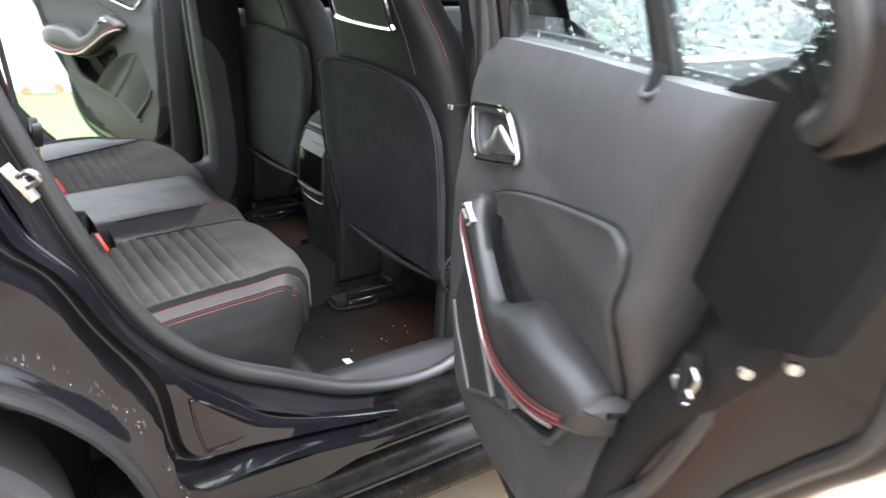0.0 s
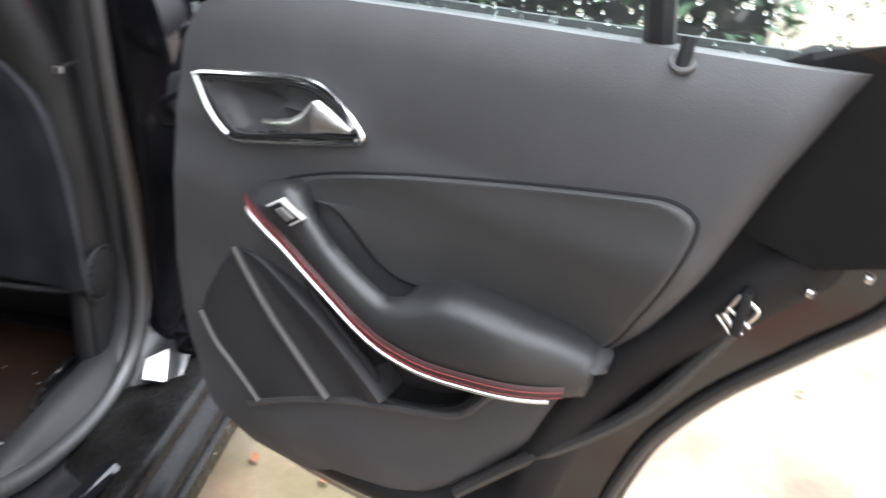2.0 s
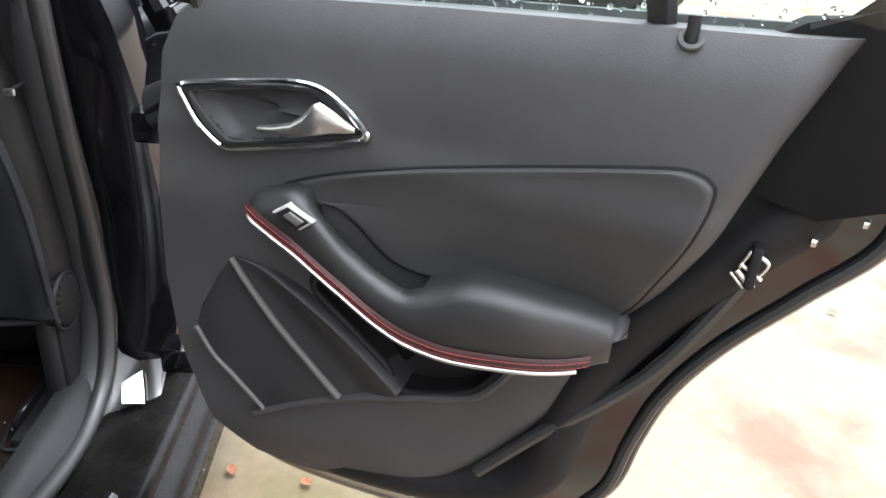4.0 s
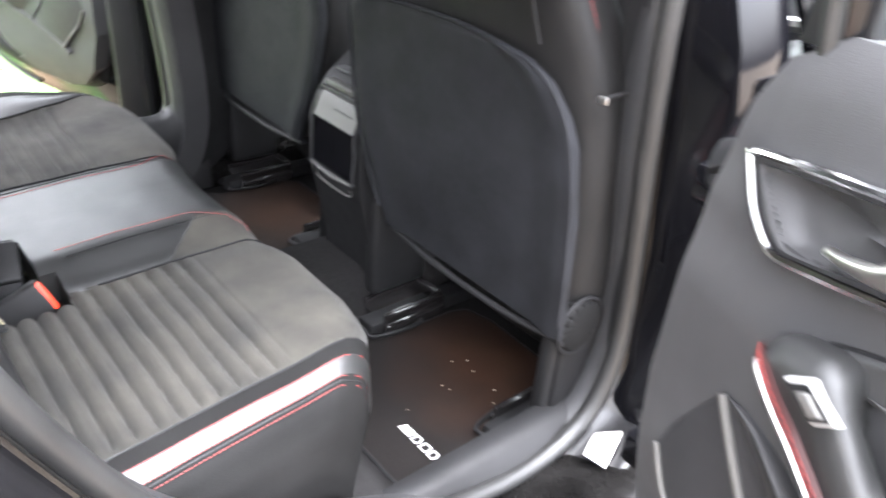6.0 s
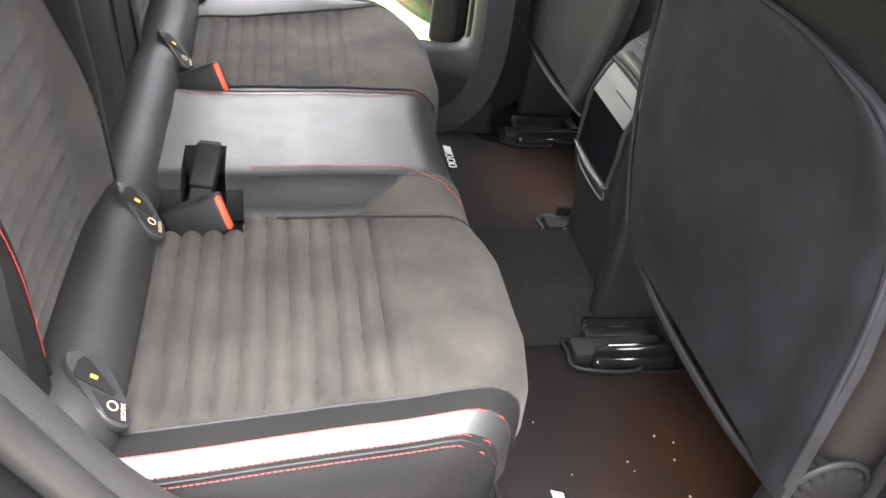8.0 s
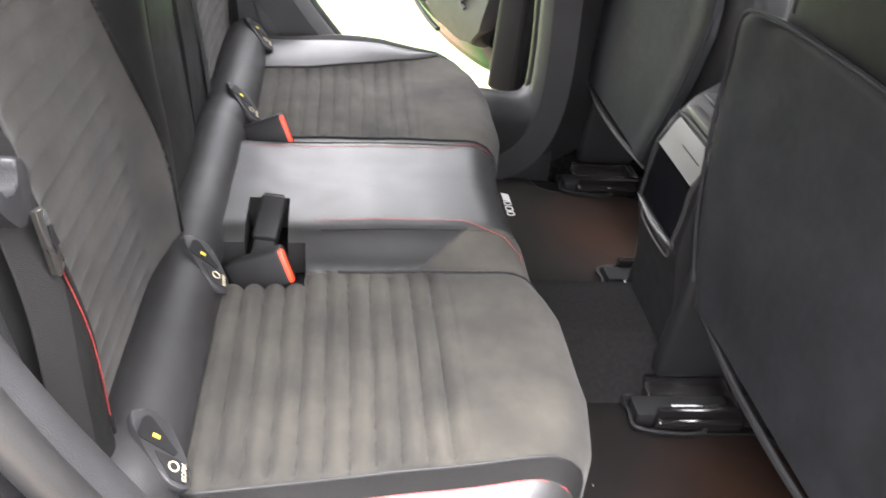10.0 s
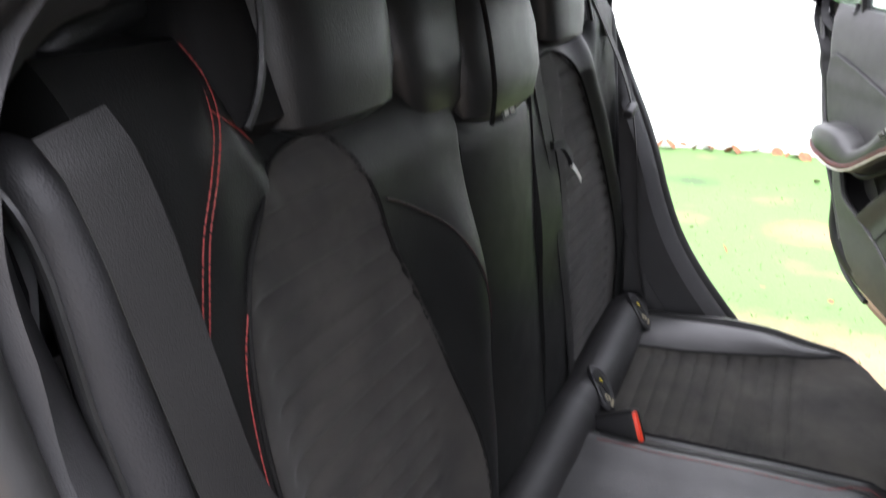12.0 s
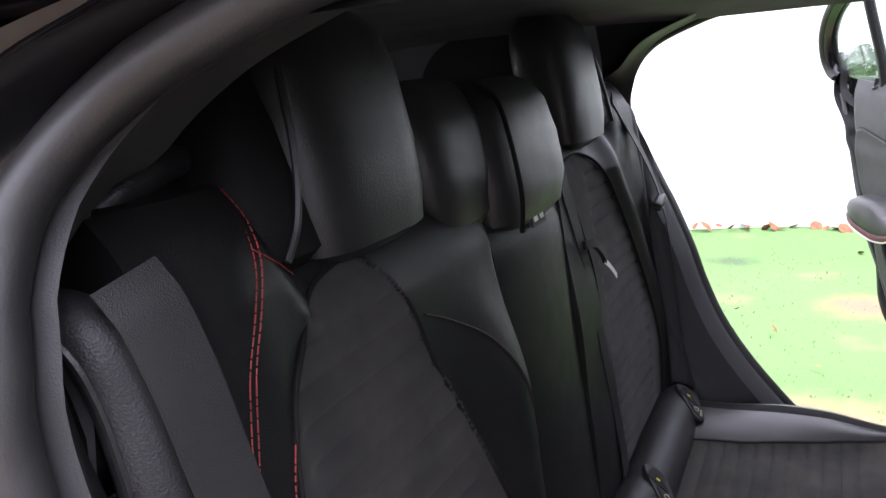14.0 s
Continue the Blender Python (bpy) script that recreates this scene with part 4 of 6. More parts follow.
for y in (-0.495, -0.215, 0.215, 0.495):
    # local axes: a forward and down the slope, b across, c outwards
    base = Matrix.Translation((-0.006, y, 0.634 + 0.05 * max(0.0, y))) @ Matrix.Rotation(radians(38), 4, "Y")
    out = [(-0.036, 0.026), (-0.020, 0.034), (-0.004, 0.032), (0.020, 0.004), (0.034, -0.020), (0.030, -0.032), (0.010, -0.032), (-0.020, -0.006), (-0.036, 0.014)]
    shape = spline([(a, b, 0) for a, b in out], 28, True)
    bezel = part("anchor_bezel", prism([base @ p for p in shape], base.to_3x3() @ Vector((0, 0, 0.007)), 0.003), PLASTIC, bench)
    slot = [Vector(p) for p in ((-0.027, 0.019, 0.0075), (-0.023, 0.025, 0.0075), (-0.018, 0.025, 0.0075), (0.014, 0.000, 0.0075), (0.012, -0.005, 0.0075), (-0.024, -0.001, 0.0075), (-0.028, 0.003, 0.0075))]
    # Flat black plate on the bezel paints the shade inside the slot.
    part("opening", prism([base @ p for p in slot], base.to_3x3() @ Vector((0, 0, 0.001)), 0), SEALBLACK, bezel)
    part("anchor_tag", block((0, 0, 0), (0.007, 0.0035, 0.002), 0.0006, turn=base.to_3x3().to_4x4()), YELLOW, bezel).location = base @ Vector((-0.010, 0.006, 0.0095))
    plate = [Vector(p) for p in ((-0.008, -0.008, 0.0075), (0.015, -0.007, 0.0075), (0.027, -0.010, 0.0075), (0.031, -0.024, 0.0075), (0.027, -0.029, 0.0075), (0.012, -0.029, 0.0075))]
    tag = part("label_plate", prism([base @ p for p in plate], base.to_3x3() @ Vector((0, 0, 0.001)), 0), DARK, bezel, "small dark label with tan print")
    lettering("label_print", "ISOFIX", 0.0062, base @ Matrix.Translation((0.0235, -0.0185, 0.0092)) @ Matrix.Rotation(radians(100), 4, "Z"), PRINT, bezel)
    part("label_symbol", tube([base @ Vector((0.0125 + 0.0048 * math.cos(2 * math.pi * k / 16), -0.0165 + 0.0048 * math.sin(2 * math.pi * k / 16), 0.0092)) for k in range(16)], 0.0007, 6, True), PRINT, bezel)

# ---- rear backrest ----
back = thing("backrest_seat", "upright rear backrest in black leather with dark suede panels", "car seat")
SUEDE_POLY = [(0.480, 0.58), (0.488, 0.70), (0.495, 0.78), (0.506, 0.86), (0.511, 0.94), (0.511, 1.0), (0.503, 1.06), (0.483, 1.11), (0.455, 1.142), (0.416, 1.168), (0.36, 1.176), (0.335, 1.165), (0.305, 1.12), (0.284, 1.06), (0.256, 1.0), (0.216, 0.89), (0.186, 0.80), (0.168, 0.70), (0.165, 0.58)]


SUEDE_FAR = [(0.515, 0.58), (0.524, 0.69), (0.520, 0.77), (0.485, 0.885), (0.400, 1.03), (0.325, 1.13), (0.27, 1.165), (0.19, 1.165), (0.158, 1.14), (0.182, 1.07), (0.204, 0.99), (0.212, 0.87), (0.238, 0.70), (0.238, 0.58)]


def back_x(ay, z, side=-1):
    x = -0.064 - 0.085 * (z - 0.62)
    if side < 0:
        x += 0.026 * math.exp(-((ay - 0.165) / 0.055) ** 2) * smooth01((1.12 - z) / 0.15)
        x += 0.026 * math.exp(-((ay - 0.505) / 0.035) ** 2) * (0.35 + 0.65 * smooth01((1.10 - z) / 0.25))
        x -= 0.012 * math.exp(-((ay - 0.108) / 0.010) ** 2)
    else:
        edge = lerp_table([(0.58, 0.555), (0.70, 0.555), (0.77, 0.55), (0.885, 0.52), (1.03, 0.44), (1.13, 0.37)], z)
        x += 0.016 * math.exp(-((ay - edge) / 0.032) ** 2)
    x -= 0.05 * max(0.0, (z - 1.12 - 0.06 * smooth01((ay - 0.42) / 0.05)) / 0.09) ** 2
    x += 0.008 * math.sin(math.pi * min(1, max(0, (z - 0.62) / 0.55)))
    if inside(ay, z, SUEDE_POLY if side < 0 else SUEDE_FAR):
        x -= 0.004 * (1 - groove(z / 0.027)) * smooth01((0.49 - ay) / 0.02) * smooth01((ay - 0.24) / 0.02) + 0.002
    return x + 0.003 * noise.noise(Vector((ay * 9, z * 9, 4)))


NZ, TOPZ = 290, 1.255
for side in (-1, 1):
    ys = [0.11 + (0.572 - 0.11) * j / 160 for j in range(161)]
    zs = [0.58 + (TOPZ - 0.58) * i / NZ for i in range(NZ + 1)]
    outline = SUEDE_POLY if side < 0 else SUEDE_FAR
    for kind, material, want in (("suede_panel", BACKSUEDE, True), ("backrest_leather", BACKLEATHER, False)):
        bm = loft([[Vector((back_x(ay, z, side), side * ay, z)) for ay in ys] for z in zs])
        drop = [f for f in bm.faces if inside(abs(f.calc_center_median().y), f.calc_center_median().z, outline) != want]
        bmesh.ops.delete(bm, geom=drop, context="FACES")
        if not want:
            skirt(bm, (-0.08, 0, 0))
        part(kind, bm, material, back, "ribbed suede backrest panel darkened for shade" if want else "")
    seam = spline([(back_x(a, z, side) + 0.001, side * a, z) for a, z in outline], 90)
    part("panel_seam", tube(seam, 0.0021, 6), SIDELEATHER, back)
    if side > 0:
        continue
    arch = [(back_x(a, z) + 0.0012, side * a, z) for a, z in [(0.286, 1.102), (0.244, 1.082), (0.188, 1.043), (0.158, 0.99), (0.136, 0.918), (0.124, 0.845), (0.118, 0.70)]]
    part("arch_seam", tube(spline(arch, 50), 0.0014, 6), DARK, back)
    part("red_stitching", stitches([[p + Vector((0.0012, 0, 0)) for p in spline(arch[:5], 30)]], r=0.0006), REDLEATHER, back)
    outer = spline([(back_x(a, z) + 0.0014, side * a, z) for a, z in [(0.462, 1.252), (0.464, 1.232), (0.475, 1.207), (0.494, 1.178), (0.511, 1.148), (0.519, 1.125), (0.532, 1.08), (0.545, 1.05), (0.556, 1.02)]], 40)
    part("red_stitching", stitches([outer, [p + Vector((0, side * 0.006, 0)) for p in outer]]), RED, back, "double red stitched seam")
    inner = spline([(back_x(a, z) + 0.0014, side * a, z) for a, z in [(0.497, 1.085), (0.511, 1.052), (0.517, 1.0), (0.517, 0.94), (0.511, 0.862), (0.499, 0.776), (0.493, 0.68)]], 40)
    part("red_stitching", stitches([inner]), RED, back)
    cross = spline([(back_x(a, z) + 0.0016, side * a, z) for a, z in [(0.478, 1.214), (0.455, 1.198), (0.425, 1.180)]], 10)
    part("red_stitching", stitches([cross]), RED, back)
rows = [[Vector((-0.066 - 0.085 * (z - 0.62) - 0.05 * max(0.0, (z - 1.10) / 0.08) ** 2 + 0.012 * (1 - (min(y, 0.0) / 0.112) ** 2) - 0.010 * (max(y, 0.0) / 0.112) ** 2, y, z)) for y in [-0.112 + 0.224 * j / 24 for j in range(25)]] for z in [0.58 + (1.155 - 0.58) * i / 60 for i in range(61)]]
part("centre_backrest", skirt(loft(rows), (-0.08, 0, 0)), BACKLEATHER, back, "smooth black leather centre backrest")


def superring(cx, cy, z, hx, hy, n=36, p=3.2, shift=0.0):
    res = []
    for k in range(n):
        a = 2 * math.pi * k / n
        c, s = math.cos(a), math.sin(a)
        res.append(Vector((cx + hx * math.copysign(abs(c) ** (2 / p), c), cy + hy * math.copysign(abs(s) ** (2 / p), s), z + shift * c)))
    return res


def headrest(cy, zs, label):
    ob = part("headrest", loft([superring(cx, cy, z, hx, hy) for z, cx, hx, hy in zs], closed=True, caps=True), LEATHER, back, label)
    return ob


for side in (-1, 1):
    h = headrest(side * 0.314, [(1.172, -0.150, 0.026, 0.066), (1.184, -0.150, 0.043, 0.085), (1.215, -0.156, 0.050, 0.092), (1.26, -0.163, 0.052, 0.094), (1.32, -0.172, 0.050, 0.091), (1.355, -0.178, 0.045, 0.084), (1.372, -0.182, 0.030, 0.068)], "black leather outer headrest")
    # Wing takes the darker leather to paint in its shaded side.
    part("side_wing", loft([superring(cx, side * cy0, z, hx, hy) for z, cx, hx, hy, cy0 in ((1.178, -0.158, 0.02, 0.026, 0.418), (1.195, -0.162, 0.042, 0.040, 0.420), (1.24, -0.176, 0.046, 0.042, 0.420), (1.29, -0.189, 0.044, 0.040, 0.414), (1.33, -0.198, 0.036, 0.032, 0.404), (1.35, -0.203, 0.016, 0.016, 0.400))], closed=True, caps=True), SIDELEATHER, h)
    part("piping", tube(spline([(-0.116, side * 0.446, 1.196), (-0.117, side * 0.428, 1.22), (-0.122, side * 0.414, 1.26), (-0.134, side * 0.402, 1.31), (-0.156, side * 0.382, 1.35)], 20), 0.003, 6), LEATHER, h)
ch = headrest(0.015, [(1.120, -0.135, 0.030, 0.085), (1.135, -0.135, 0.045, 0.11), (1.17, -0.138, 0.052, 0.122), (1.22, -0.148, 0.055, 0.124), (1.265, -0.158, 0.052, 0.116), (1.285, -0.163, 0.044, 0.10), (1.295, -0.166, 0.028, 0.08)], "lower black leather centre headrest")
part("piping", tube(spline([(-0.090, -0.066, 1.125), (-0.085, -0.072, 1.17), (-0.094, -0.072, 1.23), (-0.110, -0.066, 1.275), (-0.14, -0.06, 1.293)], 24), 0.003, 6), SIDELEATHER, ch)
part("side_wing", loft([superring(cx, cy0, z, hx, hy) for z, cx, hx, hy, cy0 in ((1.142, -0.140, 0.018, 0.040, -0.130), (1.160, -0.145, 0.034, 0.064, -0.135), (1.21, -0.150, 0.040, 0.080, -0.140), (1.26, -0.160, 0.040, 0.078, -0.140), (1.295, -0.170, 0.030, 0.066, -0.140), (1.306, -0.175, 0.014, 0.050, -0.140))], closed=True, caps=True), LEATHER, ch, "dark side pad of the centre headrest")
part("warning_tag", block((0, 0, 0), (0.001, 0.046, 0.030), 0.0, turn=Matrix.Rotation(radians(-12), 4, "Y")), DARK, back, "small dark tag with pale pictograms").location = (-0.0965, 0.002, 1.134)
for dy in (-0.010, 0.010):
    part("tag_pictogram", block((0, 0, 0), (0.0012, 0.012, 0.019), 0.0, turn=Matrix.Rotation(radians(-12), 4, "Y")), WHITE, back).location = (-0.0958, 0.002 + dy, 1.134)

# padded leather side bolsters beside the backrest
for side in (-1, 1):
    pts = spline([(-0.25, side * 0.594, 1.186), (-0.19, side * 0.597, 1.198), (-0.152, side * 0.597, 1.203), (-0.134, side * 0.594, 1.190), (-0.127, side * 0.588, 1.16), (-0.122, side * 0.585, 1.12), (-0.118, side * 0.582, 1.07), (-0.114, side * 0.577, 1.03), (-0.109, side * 0.573, 0.98), (-0.104, side * 0.569, 0.93), (-0.094, side * 0.568, 0.84), (-0.078, side * 0.565, 0.65)], 40)
    sb = thing("side_bolster", "padded black grained leather bolster beside the backrest", "car seat")
    part("pad", tube(pts, [0.018 + 0.006 * smooth01(i / 34) for i in range(40)], 20), GRAINED, sb)
    part("piping", tube([p + Vector((0.004, side * (0.018 + 0.006 * smooth01((i + 8) / 34)), 0)) for i, p in enumerate(pts[8:])], 0.0026, 6), LEATHER, sb)
    # Added black strip that stands in for the shade in the gap.
    part("gap_shade", loft([[Vector((p.x - 0.045, p.y + side * 0.004, p.z)), Vector((p.x - 0.048, p.y + side * 0.034, p.z)), Vector((p.x - 0.060, p.y + side * 0.068, p.z))] for p in pts[10:]]), SEALBLACK, sb)


# ---- seat belts ----
def ribbon(pts, width, thick=0.0016, face=None, bm=None):
    """A flat strap along pts, whose width lies across face."""
    rows = []
    for i, p in enumerate(pts):
        d = (pts[min(i + 1, len(pts) - 1)] - pts[max(i - 1, 0)]).normalized()
        f = Vector(face) if face else Vector((1, 0, 0.2))
        w = d.cross(f).normalized() * width / 2
        nrm = w.cross(d).normalized() * thick / 2
        rows.append([p - w - nrm, p + w - nrm, p + w + nrm, p - w + nrm])
    return loft(rows, closed=True, caps=True, bm=bm)


belt = thing("seat_belt", "black webbing seat belt hanging over the backrest", "seat belt")
path = spline([(-0.113, -0.5845, 1.228), (-0.106, -0.5835, 1.219), (-0.098, -0.581, 1.203), (-0.089, -0.575, 1.16), (-0.0845, -0.570, 1.12), (-0.079, -0.563, 1.07), (-0.072, -0.552, 1.0), (-0.067, -0.541, 0.962), (-0.064, -0.534, 0.940)]
              + [(back_x(-y, z) + 0.011, y, z) for y, z in ((-0.536, 0.85), (-0.545, 0.75), (-0.55, 0.65))], 64)
part("webbing", ribbon(path, 0.041, face=(1, -0.25, 0.1)), WEBBING, belt)
part("belt_guide", tube(spline([(-0.186, -0.545, 1.249), (-0.186, -0.520, 1.241), (-0.186, -0.492, 1.229)], 12), 0.0026, 8), PLASTIC, belt, "black plastic belt guide")
part("shoulder_pad", tube(spline([(-0.200, -0.548, 1.240), (-0.190, -0.520, 1.260), (-0.190, -0.490, 1.270), (-0.194, -0.455, 1.272)], 20), [0.010 + 0.009 * math.sin(math.pi * (i + 3) / 25) for i in range(20)], 16, flat=0.8), LEATHER, belt, "soft leather pad under the belt outlet")
tongue_shape = spline([(-0.052, y, z) for y, z in ((-0.5494, 0.9624), (-0.5429, 0.9606), (-0.5363, 0.9486), (-0.5371, 0.9366), (-0.547, 0.9219), (-0.556, 0.9202), (-0.5667, 0.9262), (-0.5831, 0.9469), (-0.5855, 0.9589), (-0.5798, 0.9615), (-0.5691, 0.946), (-0.5576, 0.9443), (-0.5519, 0.9529))], 60, True)
tongue = part("tongue", prism([p + Vector((-0.006, 0, 0)) for p in tongue_shape], (0.013, 0, 0), 0.0025, 2), PLASTIC, belt, "dark grey moulded belt tongue")
plate_shape = [(-0.541, 0.920), (-0.527, 0.915), (-0.512, 0.866), (-0.515, 0.858), (-0.524, 0.856), (-0.530, 0.862)]
part("latch_plate", prism([Vector((-0.048, y, z)) for y, z in plate_shape], (0.004, 0, 0), 0.001), STEEL, tongue, "steel latch plate")
# The slot is a thin dark plate laid on the steel for its shade.
part("slot", prism([Vector((-0.0437, y, z)) for y, z in ((-0.530, 0.902), (-0.524, 0.900), (-0.517, 0.880), (-0.525, 0.876))], (0.0005, 0, 0), 0), DARK, tongue)
belt_l = thing("seat_belt", "dark seat belt strap with a plastic guide on the pillar", "seat belt")
part("webbing", ribbon(spline([(-0.13, 0.50, 1.23), (-0.075, 0.560, 1.08), (-0.05, 0.575, 0.95), (-0.03, 0.575, 0.75), (-0.01, 0.575, 0.66)], 30), 0.045, face=(1, 0.2, 0.2)), WEBBING, belt_l)
part("guide", block((0, 0, 0), (0.018, 0.055, 0.016), 0.006, 3, Matrix.Rotation(radians(10), 4, "X")), PLASTIC, belt_l).location = (-0.058, 0.53, 1.035)
belt_c = thing("seat_belt", "centre seat belt strap with a white end label", "seat belt")
part("webbing", ribbon(spline([(-0.106, 0.118, 1.19), (-0.104, 0.135, 1.14), (-0.098, 0.163, 1.07), (-0.089, 0.182, 0.995), (-0.079, 0.198, 0.89), (-0.071, 0.222, 0.78), (-0.064, 0.236, 0.69), (-0.060, 0.238, 0.63)], 40), 0.032, face=(1, 0, 0.1)), WEBBING, belt_c)
part("loop", ribbon(spline([(-0.088, 0.160, 1.050), (-0.082, 0.190, 1.045), (-0.080, 0.222, 1.022), (-0.080, 0.234, 1.008)], 10), 0.012, 0.006), DARK, belt_c)
part("end_label", ribbon(spline([(-0.079, 0.228, 1.009), (-0.078, 0.258, 0.990), (-0.077, 0.286, 0.968)], 8), 0.009, 0.001), WHITE, belt_c)

# buckles
def buckle(y, x, z, yaw, tilt=-25, double=False):
    b = thing("belt_buckle", "black plastic belt buckle with an orange release button", "belt buckle", "buckles on the bench")
    m = Matrix.Translation((x, y, z)) @ Matrix.Rotation(radians(yaw), 4, "Z") @ Matrix.Rotation(radians(tilt), 4, "Y") @ Matrix.Rotation(radians(72), 4, "X")
    part("housing", block((0, 0, 0), (0.080, 0.052, 0.028), 0.006, 3, m), DARK, b)
    part("release_button", block((0, 0, 0), (0.012, 0.046, 0.011), 0.003, 2, m @ Matrix.Translation((0.0370, 0, 0.0075))), ORANGE, b, "orange release button")
    part("stalk", block((0, 0, 0), (0.07, 0.03, 0.012), 0.004, 2, m @ Matrix.Translation((-0.07, 0, -0.002))), DARK, b)
    return b


buckle(-0.162, 0.053, 0.586, -4)
buckle(0.155, 0.034, 0.620, -4)
b2 = thing("belt_buckle", "black plastic middle belt buckle lying upright in its well", "belt buckle", "buckles on the bench")
m2 = Matrix.Translation((0.060, -0.084, 0.618)) @ Matrix.Rotation(radians(80), 4, "Z") @ Matrix.Rotation(radians(-32), 4, "Y")
part("housing", block((0, 0, 0), (0.066, 0.034, 0.022), 0.005, 3, m2), DARK, b2)
part("slot_frame", block((0, 0, 0), (0.004, 0.028, 0.010), 0.001, 2, m2 @ Matrix.Translation((0.034, 0, 0.002))), PLASTIC, b2)
part("stalk", block((0, 0, 0), (0.06, 0.03, 0.012), 0.004, 2, m2 @ Matrix.Translation((-0.06, 0, -0.004))), PLASTIC, b2)
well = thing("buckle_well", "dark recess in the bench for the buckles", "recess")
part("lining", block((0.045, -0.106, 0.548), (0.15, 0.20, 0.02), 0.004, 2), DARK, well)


# ---- front seats ----
SEAT_Z = [(0.548, 0.71, 0.09, 0.20), (0.553, 0.680, 0.13, 0.225), (0.566, 0.657, 0.165, 0.245), (0.65, 0.652, 0.165, 0.258), (0.80, 0.652, 0.155, 0.262), (0.90, 0.652, 0.145, 0.255), (0.97, 0.645, 0.135, 0.235),
          (1.05, 0.625, 0.125, 0.205), (1.12, 0.600, 0.115, 0.172), (1.20, 0.578, 0.105, 0.150), (1.27, 0.566, 0.095, 0.138), (1.32, 0.566, 0.080, 0.115), (1.345, 0.575, 0.055, 0.085)]


def front_seat(side, cy, label):
    st = thing("front_seat", label, "car seat", "front seats")
    part("backrest", loft([superring(x + dp / 2, cy + side * (0.06 * smooth01((0.80 - z) / 0.3)), z, dp / 2, hw - 0.045 * smooth01((0.80 - z) / 0.3), 44, 3.6) for z, x, dp, hw in SEAT_Z], closed=True, caps=True), SEATSIDE, st)
    # rear shell panel with a rounded top
    def xr(z):
        return lerp_table([(z0, x0) for z0, x0, _, _ in SEAT_Z], z)
    edge_in = [(0.50, -0.130), (0.60, -0.172), (0.68, -0.215), (0.76, -0.245), (0.85, -0.267), (0.94, -0.265), (0.958, -0.24), (0.967, -0.15), (0.972, 0.0)]
    edge_out = [(0.50, 0.272), (0.65, 0.268), (0.757, 0.262), (0.86, 0.242), (0.90, 0.222), (0.935, 0.192), (0.957, 0.145), (0.968, 0.06), (0.972, 0.0)]

    def across(z, f):
        """y on the back panel at height z; f runs from 0 at the inner to 1 at the outer edge."""
        return cy + side * (lerp_table(edge_in, z) * (1 - f) + lerp_table(edge_out, z) * f)
    rows = []
    for i in range(40):
        z = 0.556 + (0.970 - 0.556) * (1 - (1 - i / 39) ** 1.6)
        rows.append([Vector((xr(z) - 0.006 - 0.006 * smooth01((abs(j / 18 - 1) - 0.68) / 0.22) * (1 - smooth01((abs(j / 18 - 1) - 0.93) / 0.07)) - 0.004 * smooth01((z - 0.86) / 0.06) * smooth01((0.968 - z) / 0.01), across(z, j / 36), z)) for j in range(37)])
    part("back_panel", skirt(loft(rows), (0.012, 0, 0)), BACKCLOTH, st, "smooth dark back panel")
    top = [Vector((xr(z) - 0.011, across(z, f), z)) for f, z in [(0, 0.60), (0, 0.70), (0, 0.80), (0, 0.88), (0, 0.93), (0, 0.955), (0, 0.967), (0.5, 0.972), (1, 0.967), (1, 0.955), (1, 0.93), (1, 0.88), (1, 0.80), (1, 0.70), (1, 0.60)]]
    part("edge_piping", tube(spline(top, 70), 0.0032, 8), BACKCLOTH, st)
    part("bottom_lip", tube(spline([(xr(0.56) - 0.004, across(0.56, 0.0), 0.560), (xr(0.56) - 0.014, across(0.56, 0.25), 0.556), (xr(0.56) - 0.017, across(0.56, 0.5), 0.555), (xr(0.56) - 0.014, across(0.56, 0.75), 0.556), (xr(0.56) - 0.004, across(0.56, 1.0), 0.562)], 24), 0.0055, 8), DARK, st)
    # opening under the integrated headrest
    fr = [(-0.115, 1.075), (-0.10, 1.062), (0.10, 1.062), (0.118, 1.078), (0.112, 1.15), (0.09, 1.165), (-0.09, 1.165), (-0.112, 1.15)]
    ring = spline([(lerp_table([(z0, x0) for z0, x0, _, _ in SEAT_Z], z) - 0.006, cy + y, z) for y, z in fr], 60, True)
    hf = part("headrest_frame", tube(ring, 0.007, 8, True), CHROME, st, "silver framed headrest opening")
    # Dark plate across the frame paints in the shade of the opening.
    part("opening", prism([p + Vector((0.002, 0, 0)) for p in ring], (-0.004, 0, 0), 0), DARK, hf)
    for sgn in (-1, 1):
        vert = spline([(xr(z) - 0.003 if z > 0.98 else xr(z) - 0.004, cy + sgn * y, z) for y, z in ((0.165, 0.98), (0.150, 1.05), (0.138, 1.12), (0.125, 1.20), (0.11, 1.28))], 24)
        part("seam", tube(vert, 0.0018, 6), DARK, st)
        redline = spline([(xr(z) + 0.045 + 0.02 * (1.0 - z), cy + sgn * (w - 0.004), z) for w, z in ((0.236, 0.97), (0.208, 1.05), (0.176, 1.12), (0.155, 1.20), (0.143, 1.27))], 30)
        part("red_stitching", stitches([redline]), RED, st)
        part("lower_bracket", block((0.74, cy + sgn * 0.235, 0.47), (0.14, 0.035, 0.22), 0.015, 3), DARK, st)
        part("slide_rail", block((0.86, cy + sgn * 0.185, 0.322), (0.46, 0.045, 0.035), 0.008, 2), DARK, st)
        bm = block((0.735, cy + sgn * 0.197, 0.322), (0.15, 0.10, 0.030), 0.008, 3)
